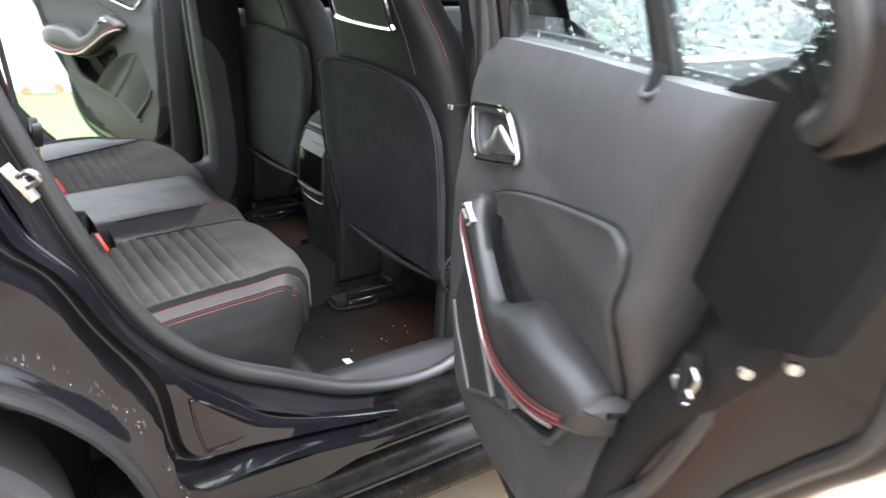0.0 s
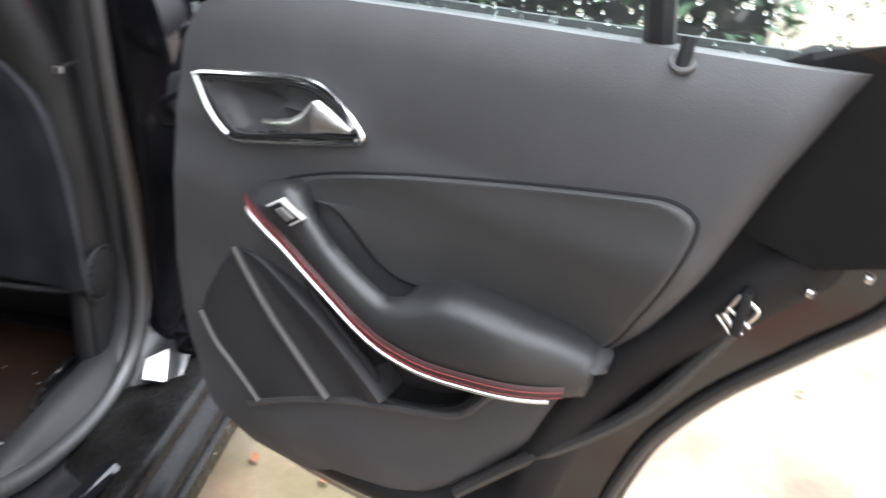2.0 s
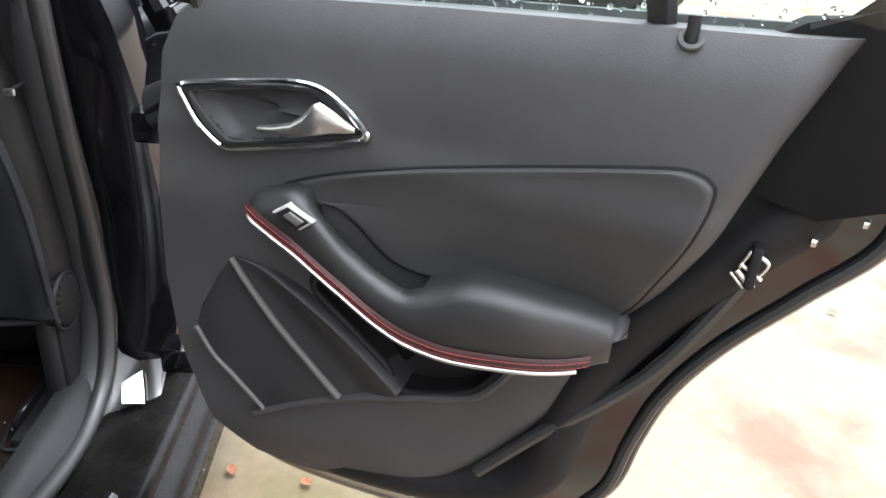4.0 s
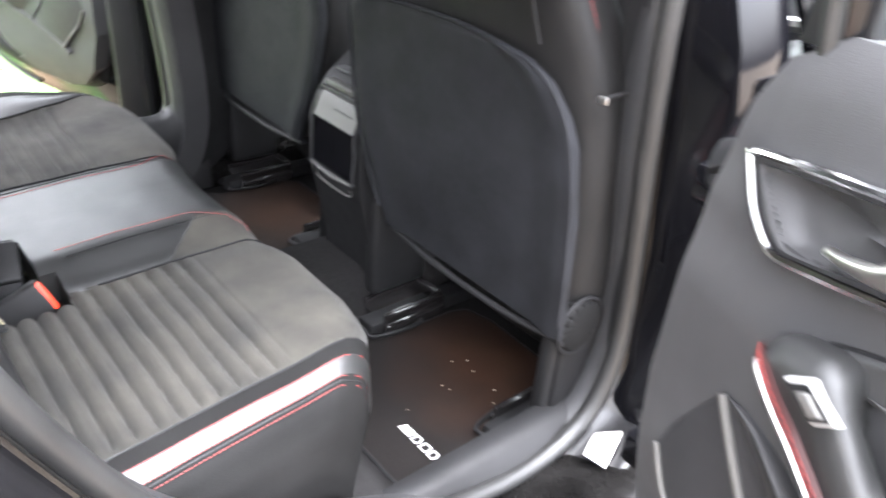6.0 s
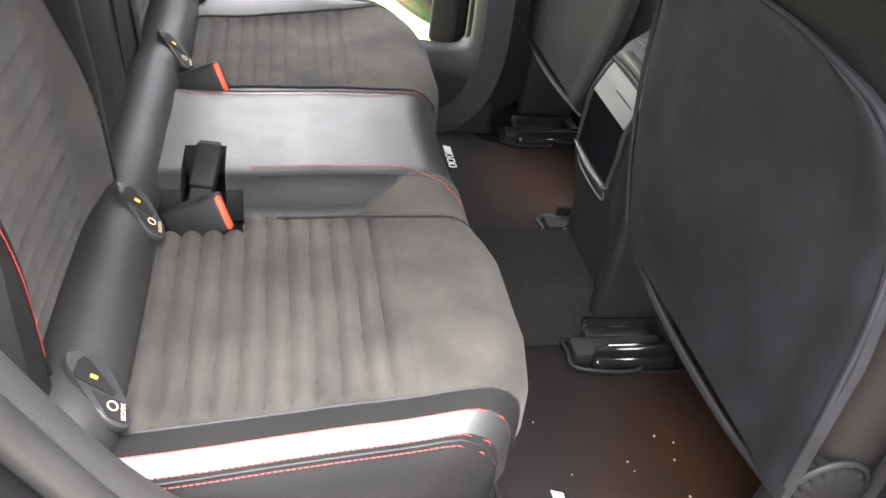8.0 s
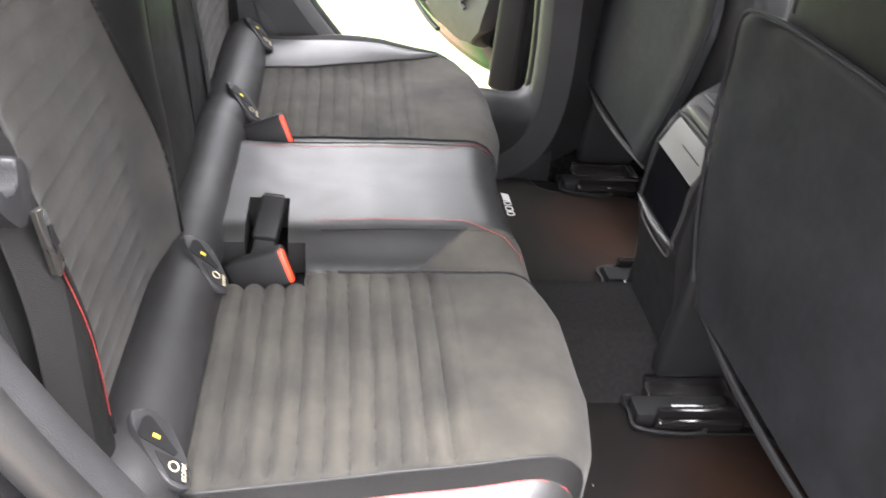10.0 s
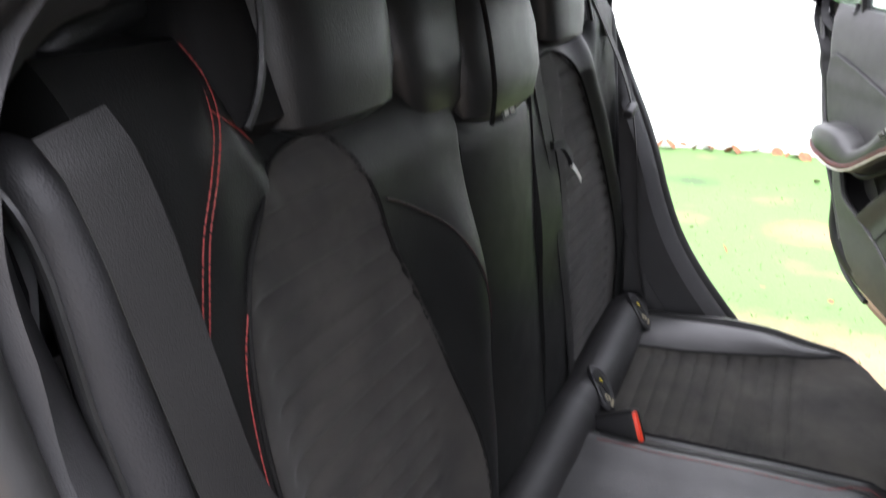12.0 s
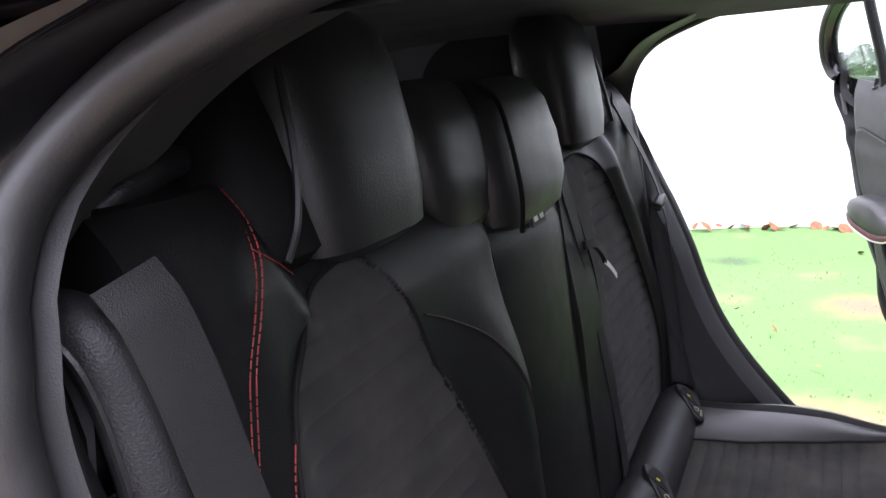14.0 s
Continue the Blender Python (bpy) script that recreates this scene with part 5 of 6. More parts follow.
        for dy in (-0.036, 0.036):
            block((0.735, cy + sgn * 0.197 + dy, 0.345), (0.15, 0.012, 0.022), 0.004, 2, bm=bm)
        block((0.800, cy + sgn * 0.197, 0.348), (0.02, 0.07, 0.028), 0.005, 2, bm=bm)
        tube([(0.69, cy + sgn * 0.197 - 0.02, 0.340), (0.79, cy + sgn * 0.197 - 0.02, 0.340)], 0.006, 8, bm=bm)
        part("rail_cap", bm, JAMB, st, "open black rail end cap")
        bm = tube(spline([(0.635, cy + sgn * 0.185 - 0.036, 0.322), (0.628, cy + sgn * 0.185, 0.322), (0.635, cy + sgn * 0.185 + 0.036, 0.322), (0.74, cy + sgn * 0.185 + 0.042, 0.322), (0.74, cy + sgn * 0.185 - 0.042, 0.322)], 40, True), 0.004, 6, True)
        part("rail_surround", bm, DARK, st)
    # seat squab
    part("squab", loft([superring(1.06, cy, z, hx, hy, 36, 3.5) for z, hx, hy in ((0.37, 0.22, 0.21), (0.40, 0.25, 0.24), (0.50, 0.27, 0.25), (0.545, 0.25, 0.23), (0.555, 0.20, 0.17))], closed=True, caps=True), SIDELEATHER, st)
    # recliner knob on the outer side
    ky = cy + side * 0.256
    mk = Matrix.Translation((0.702, ky, 0.576)) @ Matrix.Rotation(math.pi / 2, 4, "X")
    bm = bmesh.new()
    loft([[mk @ Vector(((r + (0.0034 if k % 4 else 0.0)) * math.cos(2 * math.pi * k / 72), (r + (0.0034 if k % 4 else 0.0)) * math.sin(2 * math.pi * k / 72), h)) for k in range(72)] for r, h in ((0.038, -0.016), (0.040, -0.012), (0.040, 0.012), (0.037, 0.016), (0.012, 0.018))], closed=True, caps=True, bm=bm)
    # Knob and recess are blackened for the shade beside the seat.
    part("recliner_knob", bm, SHADEBLACK, st, "ribbed round recliner knob", sharp=50)
    part("knob_collar", tube([mk @ Vector((0.047 * math.cos(2 * math.pi * k / 36), 0.047 * math.sin(2 * math.pi * k / 36), -side * 0.010)) for k in range(36)], 0.004, 8, True), SEALBLACK, st)
    part("knob_recess", block((0.668, ky - side * 0.012, 0.585), (0.020, 0.030, 0.036), 0.003, 2), SHADEBLACK, st)
    part("side_cover", block((0.76, cy + side * 0.25, 0.48), (0.16, 0.02, 0.17), 0.008, 3), SEALBLACK, st)
    part("airbag_seam", tube([(0.66, cy + side * 0.262, 0.935), (0.75, cy + side * 0.262, 0.935), (0.80, cy + side * 0.25, 0.93)], 0.003, 6), DARK, st)
    part("airbag_tag", block((0.658, cy + side * 0.264, 0.934), (0.006, 0.014, 0.010), 0.002), SATIN, st)
    return st


front_seat(-1, -0.350, "black leather front seat with dark back panel, framed headrest opening")
front_seat(1, 0.372, "black leather front seat slid forward, dark back panel").location = (0.055, 0, 0)

# ---- centre console ----
con = thing("centre_console", "dark centre console with silver rear air vents", "console")
rows = [[Vector((x, y, z)) for y, z in ((-0.10, 0.30), (-0.095, zt - 0.06), (-0.075, zt - 0.012), (-0.05, zt), (0.05, zt), (0.075, zt - 0.012), (0.095, zt - 0.06), (0.10, 0.30))] for x, zt in ((0.705, 0.60), (0.690, 0.66), (0.70, 0.74), (0.74, 0.79), (0.85, 0.80), (1.1, 0.78), (1.3, 0.70), (1.7, 0.72))]
part("body", loft(rows), PLASTIC, con)


CON_Y = -0.028


def on_console(z):
    return lerp_table([(0.30, 0.700), (0.52, 0.664), (0.60, 0.642), (0.70, 0.645), (0.74, 0.662), (0.77, 0.684), (0.80, 0.715), (0.815, 0.745)], z)


def console_patch(z0, z1, hw, lift, depth=0.012, rows=6):
    """A strip of the console's rear face between two heights, lifted off it."""
    zz = [z0 + (z1 - z0) * i / (rows - 1) for i in range(rows)]
    return skirt(loft([[Vector((on_console(z) - lift, CON_Y + hw * k / 4, z)) for k in range(-4, 5)] for z in zz]), (depth, 0, 0))


part("rear_face", console_patch(0.32, 0.81, 0.088, 0.0, 0.06, 14), DARK, con)
ringp = spline([(on_console(z) - 0.004, CON_Y + y, z) for y, z in ((-0.070, 0.614), (-0.064, 0.604), (0.064, 0.604), (0.070, 0.614), (0.074, 0.66), (0.072, 0.70), (0.070, 0.74), (0.068, 0.752), (-0.068, 0.752), (-0.070, 0.74), (-0.072, 0.70), (-0.074, 0.66))], 70, True)
part("vent_frame", tube(ringp, 0.0035, 6, True), PLASTIC, con, "dark moulded surround")
part("vent_panel", console_patch(0.703, 0.748, 0.066, 0.006), SILVERGREY, con, "silver grey upper vent panel")
part("panel_groove", tube([(on_console(0.728) - 0.0062, CON_Y - 0.05, 0.728), (on_console(0.728) - 0.0062, CON_Y + 0.01, 0.728)], 0.0011, 6), DARK, con)
for z, h, mt in ((0.764, 0.011, SILVERGREY), (0.787, 0.006, PLASTIC)):
    part("vent_slat", block((on_console(z) - 0.002, CON_Y, z), (0.024, 0.132, h), 0.003, 2), mt, con)
part("storage_flap", console_patch(0.611, 0.701, 0.067, 0.004), PAINT, con, "gloss black flap")
part("lower_trim", tube(spline([(on_console(0.602) - 0.006, CON_Y - 0.062, 0.604), (on_console(0.60) - 0.008, CON_Y, 0.600), (on_console(0.602) - 0.006, CON_Y + 0.062, 0.604)], 16), 0.0028, 6), SILVERGREY, con, "thin satin silver strip")
part("lower_trim", tube(spline([(on_console(0.59) - 0.002, CON_Y - 0.060, 0.590), (on_console(0.575) - 0.004, CON_Y - 0.056, 0.575), (on_console(0.572) - 0.005, CON_Y, 0.571), (on_console(0.575) - 0.004, CON_Y + 0.056, 0.575), (on_console(0.59) - 0.002, CON_Y + 0.060, 0.590)], 24), 0.0018, 6), SATIN, con)


# ---- floor mats ----
def floor_mat(side, material):
    outl = [(0.45, 0.585), (0.45, 0.13), (0.60, 0.122), (0.622, 0.13), (0.634, 0.155), (0.638, 0.185), (0.655, 0.205), (0.82, 0.207), (0.855, 0.22), (0.87, 0.28), (0.865, 0.50), (0.845, 0.52), (0.66, 0.518), (0.625, 0.524), (0.608, 0.545), (0.60, 0.585)]
    if side > 0:
        outl = [(0.45, 0.60), (0.45, 0.13), (0.70, 0.13), (0.84, 0.16), (0.87, 0.22), (0.865, 0.50), (0.82, 0.53), (0.66, 0.53), (0.63, 0.545), (0.615, 0.575), (0.59, 0.60)]
    pts = [Vector((x, side * y, 0.306)) for x, y in outl]
    fm = thing("floor_mat", "dark pile floor mat soiled brown with dirt", "floor mat", "rear floor mats")
    part("mat_surface", prism(pts, (0, 0, 0.008), 0.003), material, fm)
    edge = []
    for a, b in zip(pts, pts[1:] + pts[:1]):
        edge += [a.lerp(b, t / 5) for t in range(5)]
    part("bound_edge", tube([p + Vector((0, 0, 0.005)) for p in edge], 0.004, 6, True), DARK, fm)
    return fm


fm = floor_mat(-1, MAT_R)
fm_far = floor_mat(1, MAT_L)
# stitched badge on each mat: slanted bars and three plain shapes
for mat_ob, x0, y0, flip in ((fm, 0.524, -0.420, 1), (fm_far, 0.532, 0.512, 1)):
    for k in range(5):
        part("badge_bar", prism([Vector((x0 + dx, y0 - 0.0062 * k - dy, 0.315)) for dx, dy in ((0, 0), (0.016, 0.006), (0.016, 0.009), (0, 0.003))], (0, 0, 0.002), 0), WHITE, mat_ob)
    for k, w in enumerate((0.015, 0.018, 0.015)):
        yk = y0 - 0.036 - 0.0215 * k
        bm = tube([Vector((x0 + a * 0.015, yk - b * w, 0.3165)) for a, b in ((0, 0), (1, 0.1), (1, 0.8), (0.5, 1.0), (0, 0.8))], 0.0015, 6, True)
        part("badge_shape", bm, WHITE, mat_ob)
crumbs = bmesh.new()
rng = random.Random(11)
for i in range(5):
    cx0, cy0 = rng.uniform(0.50, 0.84), rng.uniform(-0.56, -0.24)
    bmesh.ops.create_icosphere(crumbs, subdivisions=1, radius=rng.uniform(0.0006, 0.0016), matrix=Matrix.Translation((cx0, cy0, 0.316)))
for cx0, cy0 in ((0.714, -0.338), (0.74, -0.352), (0.728, -0.383), (0.725, -0.445), (0.70, -0.47)):
    bmesh.ops.create_icosphere(crumbs, subdivisions=1, radius=0.0018, matrix=Matrix.Translation((cx0, cy0, 0.316)))
tagged(part("crumbs", crumbs, CRUMB), "pale crumbs scattered on the floor mat", "crumbs", kind="stuff")


# ---- rear doors ----
# local axes: u along the door from its hinge edge, w towards its inner face, z up
FRONT_EDGE = [(0.450, 0.125), (0.465, 0.060), (0.52, 0.0), (0.62, -0.032), (0.75, -0.045), (0.95, -0.040), (1.04, -0.030), (1.08, -0.012), (1.105, 0.03)]
REAR_EDGE = [(0.450, 0.150), (0.47, 0.262), (0.52, 0.357), (0.59, 0.428), (0.68, 0.486), (0.79, 0.535), (0.92, 0.590), (1.03, 0.638), (1.09, 0.673), (1.105, 0.687)]
CUP = [(0.010, 0.997), (0.022, 1.002), (0.08, 1.013), (0.14, 1.022), (0.172, 1.020), (0.198, 1.006), (0.217, 0.993), (0.219, 0.988), (0.155, 0.974), (0.075, 0.954), (0.054, 0.957), (0.028, 0.978)]
BEZEL = [(-0.006, 1.002), (-0.001, 1.007), (0.012, 1.011), (0.081, 1.023), (0.143, 1.032), (0.180, 1.030), (0.209, 1.015), (0.230, 0.997), (0.235, 0.990), (0.231, 0.984), (0.222, 0.981), (0.161, 0.966), (0.074, 0.946), (0.058, 0.944), (0.045, 0.948), (0.016, 0.971)]
POCKET = [(0.288, 0.657), (0.375, 0.683), (0.412, 0.732), (0.43, 0.752), (0.33, 0.752), (0.28, 0.765), (0.235, 0.785), (0.200, 0.802), (0.172, 0.800), (0.168, 0.778), (0.200, 0.748), (0.236, 0.716), (0.264, 0.690)]
PAD = [(0.116, 0.892), (0.126, 0.905), (0.144, 0.917), (0.206, 0.940), (0.304, 0.967), (0.430, 0.997), (0.537, 1.021), (0.566, 1.024), (0.583, 1.018), (0.588, 1.006), (0.583, 0.976), (0.559, 0.902), (0.527, 0.835), (0.47, 0.838), (0.40, 0.844), (0.355, 0.848),
       (0.335, 0.838), (0.300, 0.832), (0.262, 0.845), (0.225, 0.880), (0.195, 0.898), (0.16, 0.900), (0.135, 0.892)]
ARM = [(0.090, 0.887, 0.874, 0.022), (0.105, 0.903, 0.872, 0.036), (0.135, 0.914, 0.861, 0.046), (0.163, 0.920, 0.848, 0.050), (0.191, 0.901, 0.831, 0.053), (0.227, 0.868, 0.809, 0.056), (0.265, 0.845, 0.787, 0.060), (0.30, 0.833, 0.773, 0.064),
       (0.335, 0.843, 0.768, 0.068), (0.365, 0.857, 0.768, 0.071), (0.40, 0.862, 0.772, 0.073), (0.45, 0.859, 0.779, 0.073), (0.49, 0.855, 0.786, 0.066), (0.527, 0.844, 0.797, 0.055)]
RIDGE_A = [(0.056, 0.800), (0.077, 0.768), (0.117, 0.716), (0.158, 0.672), (0.183, 0.645), (0.202, 0.626)]
RIDGE_B = [(0.059, 0.801), (0.098, 0.795), (0.138, 0.777), (0.178, 0.752), (0.225, 0.715), (0.260, 0.683), (0.284, 0.660)]
LIP_LINE = [(0.738, 1.105), (0.718, 1.064), (0.689, 1.002), (0.656, 0.933), (0.621, 0.852), (0.578, 0.770), (0.525, 0.705), (0.465, 0.643), (0.393, 0.557)]
SHELL = [(-0.06, 1.045), (-0.08, 0.95), (-0.085, 0.7), (-0.07, 0.5), (-0.04, 0.42), (0.053, 0.38), (0.211, 0.376), (0.371, 0.397), (0.494, 0.446), (0.565, 0.532), (0.587, 0.628), (0.609, 0.705), (0.654, 0.787), (0.717, 0.869), (0.776, 0.95), (0.785, 1.055), (0.786, 1.143), (0.777, 1.207), (0.745, 1.238), (0.704, 1.187), (0.635, 1.098)]


def panel_form(u, z, flare):
    w = flare * 0.085 * (max(0.0, u) + max(0.0, u - 0.3)) * smooth01((z - 0.80) / 0.18)
    top = z - 0.065 * max(0.0, u)
    w -= 0.030 * max(0.0, (top - 1.06) / 0.10) ** 2 + 1.1 * max(0.0, top - 0.985) ** 2
    w -= 0.008 * smooth01((z - 0.86) / 0.08)
    w -= 0.025 * max(0.0, (0.56 - z) / 0.11) ** 2
    w += 0.006 * smooth01((1.0 - z) / 0.05) * smooth01((z - 0.60) / 0.08)
    w -= 0.016 * max(0.0, (u - 0.60) / 0.08) ** 2
    return w


def make_door(origin, u_dir, in_dir, label, flare=1.0):
    o, du, dw = Vector((*origin, 0)), Vector((*u_dir, 0)), Vector((*in_dir, 0))

    def at(u, w, z):
        return o + du * u + dw * w + Vector((0, 0, z))

    def aft(u, w, z):
        """As at(), on the shell, whose rear end stands further in."""
        return at(u, w + 0.085 * (0.35 + 0.65 * flare) * max(0.0, u), z)

    def panel_w(u, z):
        return panel_form(u, z, flare)

    door = new("door")
    door.parent = car
    door["label"] = label
    n = 170
    rows = []
    for i in range(n + 1):
        zb = 0.45 + 0.655 * i / n
        u0, u1 = lerp_table(FRONT_EDGE, zb), lerp_table(REAR_EDGE, zb)
        row = []
        for j in range(n + 1):
            u = u0 + (u1 - u0) * j / n
            z = zb + 0.045 * smooth01((zb - 0.9) / 0.2) * max(0.0, u) / 0.69 + 0.002 * smooth01((zb - 1.04) / 0.065)
            near = max(0.0, 0.032 - (u1 - u)) if zb > 0.5 else 0.0
            row.append(at(u, panel_w(u, z) - (0.032 - math.sqrt(max(0.0, 0.032 ** 2 - near ** 2))), z))
        rows.append(row)
    bm = skirt(loft(rows), tuple(-0.050 * dw))
    holes = []
    for f in bm.faces:
        c = f.calc_center_median() - o
        u, z = c.dot(du), c.z
        if inside(u, z, CUP) or inside(u, z, POCKET):
            holes.append(f)
    bmesh.ops.delete(bm, geom=holes, context="FACES")
    part("inner_panel", bm, TRIMGREY, door, "grained dark grey inner trim panel")

    def bowl(name, poly, depth, material, parent, grow=1.04):
        cu, cz = sum(p[0] for p in poly) / len(poly), sum(p[1] for p in poly) / len(poly)
        ring = spline([(u, 0, z) for u, z in poly], 48, True)
        rws = []
        for k, w in ((grow, 0.004), (1.0, -0.004), (0.92, -depth * 0.7), (0.75, -depth), (0.3, -depth), (0.02, -depth)):
            rws.append([at(cu + (p.x - cu) * k, panel_w(p.x, p.z) + w, cz + (p.z - cz) * k) for p in ring])
        return part(name, loft(rws, closed=True), material, parent)

    # pull handle in its cup
    bowl("handle_cup", CUP, 0.018, TRIMGREY, door)
    bez = spline([(u, 0, z) for u, z in BEZEL], 90, True)
    part("bezel", tube([at(p.x, 0.006 + panel_w(p.x, p.z), p.z) for p in bez], 0.0042, 8, True), CHROME, door, "chrome handle surround")
    lev = [(0.102, 0.9745, 0.004, 0.006), (0.125, 0.979, 0.0055, 0.013), (0.150, 0.985, 0.008, 0.017), (0.165, 0.992, 0.012, 0.019), (0.177, 1.000, 0.018, 0.019), (0.184, 1.002, 0.0185, 0.017), (0.196, 1.000, 0.0135, 0.013), (0.210, 0.996, 0.008, 0.009), (0.222, 0.993, 0.003, 0.005)]
    rws = []
    for u, z, h, w in lev:
        rws.append([at(u, w + panel_w(u, z) + 0.005 * math.cos(a), z + h * math.copysign(abs(math.sin(a)) ** 0.7, math.sin(a))) for a in [2 * math.pi * k / 16 for k in range(16)]])
    part("lever", loft(rws, closed=True, caps=True), SATIN, door, "satin silver pull lever")
    # cloth or vinyl insert with a sunk seam round it
    pad_ring = spline([(u, 0, z) for u, z in PAD], 110, True)
    pad_c = Vector((0.42, 0, 0.93))
    pad_rows = []
    for k, lift in ((1.0, -0.006), (0.992, 0.003), (0.982, 0.0062), (0.965, 0.0078), (0.94, 0.0080), (0.90, 0.0072), (0.8, 0.0062), (0.6, 0.0055), (0.4, 0.0055), (0.2, 0.0055), (0.03, 0.0055)):
        pad_rows.append([at(q.x, panel_w(q.x, q.z) + lift, q.z) for q in [pad_c + (p - pad_c) * k for p in pad_ring]])
    part("insert_pad", loft(pad_rows, closed=True, caps=True), INSERT, door, "soft black insert pad")
    part("insert_seam", tube([at(p.x, panel_w(p.x, p.z) + 0.0005, p.z) for p in pad_ring], 0.0022, 6, True), SEALBLACK, door)
    # armrest sweep
    st = [spline([(a[k], 0, 0) for a in ARM], 48) for k in range(4)]
    rws = []
    for i in range(48):
        u, zt, zb, w = st[0][i].x, st[1][i].x, st[2][i].x, st[3][i].x
        hgt = zt - zb
        flat_top = smooth01((u - 0.29) / 0.05)
        dip = 0.060 * smooth01((u - 0.172) / 0.02) * smooth01((0.318 - u) / 0.03)
        rws.append([at(u, -0.01 - dip * 0.3, zt - 0.004 + 0.01 * flat_top - dip), at(u, w * 0.42, zt + 0.002 * flat_top - dip), at(u, w * 0.66, zt - 0.1 * dip), at(u, w * 0.95, zt - 0.006), at(u, w + 0.002, zt - 0.016), at(u, w + 0.004, zt - hgt * 0.5),
                    at(u, w + 0.002, zb + 0.008), at(u, w - 0.004, zb), at(u, w * 0.6, zb - 0.004), at(u, -0.01, zb - 0.012)])
    arm = part("armrest", loft(rws, closed=True, caps=True), DOORLEATHER, door, "black padded armrest and pull", sharp=70)
    band = []
    for i in [i for i in range(1, 46) if st[0][i].x < 0.513]:
        u, zt, zb, w = st[0][i].x, st[1][i].x, st[2][i].x, st[3][i].x
        band.append([at(u, w + 0.003, zb + 0.005), at(u, w + 0.0060, zb + 0.007), at(u, w + 0.0068, zb + 0.014), at(u, w + 0.004, zb + 0.019)])
    part("red_band", loft(band), REDLEATHER, door, "dark red stitched band")
    part("red_stitching", stitches([[r[1] + dw * 0.001 for r in band], [r[2] + dw * 0.001 for r in band]], r=0.0005), RED, door)
    part("silver_trim", tube([at(st[0][i].x, st[3][i].x + 0.0062, st[2][i].x + 0.002) for i in range(2, 47) if st[0][i].x < 0.505], 0.0023, 8), SATIN, door, "thin silver trim strip")
    rws = []
    for u, zt, zb, w in ((0.518, 0.838, 0.814, 0.050), (0.523, 0.839, 0.815, 0.055), (0.532, 0.837, 0.820, 0.052), (0.541, 0.832, 0.824, 0.036)):
        rws.append([at(u, -0.01, zt), at(u, w * 0.7, zt), at(u, w, zt - 0.01), at(u, w, zb + 0.006), at(u, w * 0.7, zb), at(u, -0.01, zb)])
    part("end_cap", loft(rws, closed=True, caps=True), TRIMGREY, door, "grey plastic end cap")
    # window switch
    sw = [(0.141, 0.898), (0.160, 0.911), (0.191, 0.895), (0.174, 0.882)]
    swb = part("switch_bezel", prism([at(u, 0.049, z) for u, z in sw], tuple(0.0095 * dw), 0.002), SWITCHSILVER, door, "silver window switch surround")
    cx0, cz0 = 0.1665, 0.8968
    part("switch_well", prism([at(cx0 + (u - cx0) * 0.84, 0.0590, cz0 + (z - cz0) * 0.84) for u, z in sw], tuple(0.0006 * dw), 0), DARK, door)
    rock = [(0.157, 0.899), (0.165, 0.9045), (0.181, 0.8955), (0.173, 0.889)]
    part("switch_rocker", prism([at(u, 0.0594, z) for u, z in rock], tuple(0.0045 * dw), 0.0015, 2), SILVERGREY, door, "grey window switch rocker")
    # Pocket bowl is painted near black for the shade under the armrest.
    bowl("door_pocket", POCKET, 0.047, SHADEBLACK, door)
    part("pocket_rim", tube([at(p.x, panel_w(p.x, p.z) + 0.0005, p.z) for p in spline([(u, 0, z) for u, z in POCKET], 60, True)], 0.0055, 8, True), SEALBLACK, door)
    # loudspeaker cover
    cov = [(0.056, 0.803), (0.030, 0.762), (0.004, 0.716), (-0.006, 0.682), (0.017, 0.643), (0.043, 0.619), (0.068, 0.594), (0.090, 0.571), (0.157, 0.600), (0.202, 0.624), (0.183, 0.644), (0.158, 0.672), (0.117, 0.715), (0.077, 0.768)]
    part("speaker_cover", prism([at(u, -0.005, z) for u, z in cov], tuple(0.012 * dw), 0.003, 2), PLASTIC, door, "smooth dark loudspeaker cover")
    ridge_a = spline([(u, 0, z) for u, z in RIDGE_A], 24)
    ridge_b = spline([(u, 0, z) for u, z in RIDGE_B], 24)
    # Ribs are coloured lighter than the cover to paint their highlight.
    if flare > 0.5:
        part("cover_rib_highlight", tube([at(p.x, 0.0115, p.z) for p in ridge_a], [0.0042 + 0.0016 * i / 23 for i in range(24)], 10), SILVERGREY, door)
    part("cover_rib_highlight", tube([at(p.x, 0.0085, p.z) for p in spline([(-0.006, 0, 0.682), (0.017, 0, 0.643), (0.043, 0, 0.618), (0.068, 0, 0.593), (0.090, 0, 0.570)], 20)], 0.0036, 10), SILVERGREY, door)
    rws = []
    for i, (pa, pb) in enumerate(zip(ridge_a, ridge_b)):
        row = []
        grow = smooth01(i / 10)
        side_dir = Vector((0.70, 0, 0.71))
        for k in range(11):
            q = k / 10
            p = pa.lerp(pb, q)
            row.append(at(p.x, 0.010 - 0.004 * math.sin(math.pi * q) * grow + 0.012 * smooth01((q - 0.35) / 0.6) * grow, p.z))
        for k, drop in ((0.004, 0.004), (0.007, 0.014), (0.009, 0.030), (0.010, 0.060)):
            p = pb + side_dir * k * grow
            row.append(at(p.x, 0.010 + (0.012 - drop) * grow, p.z))
        rws.append(row)
    part("pocket_side", loft(rws), PLASTIC, door)
    # locking pin by the window
    pu, pw = 0.541, panel_w(0.541, 1.125)
    pin_c = at(pu, pw - 0.004, 1.134)
    pin_n = (Vector((0, 0, 1)) * 0.75 + dw * 0.66).normalized()
    pin_e = pin_n.cross(du).normalized()
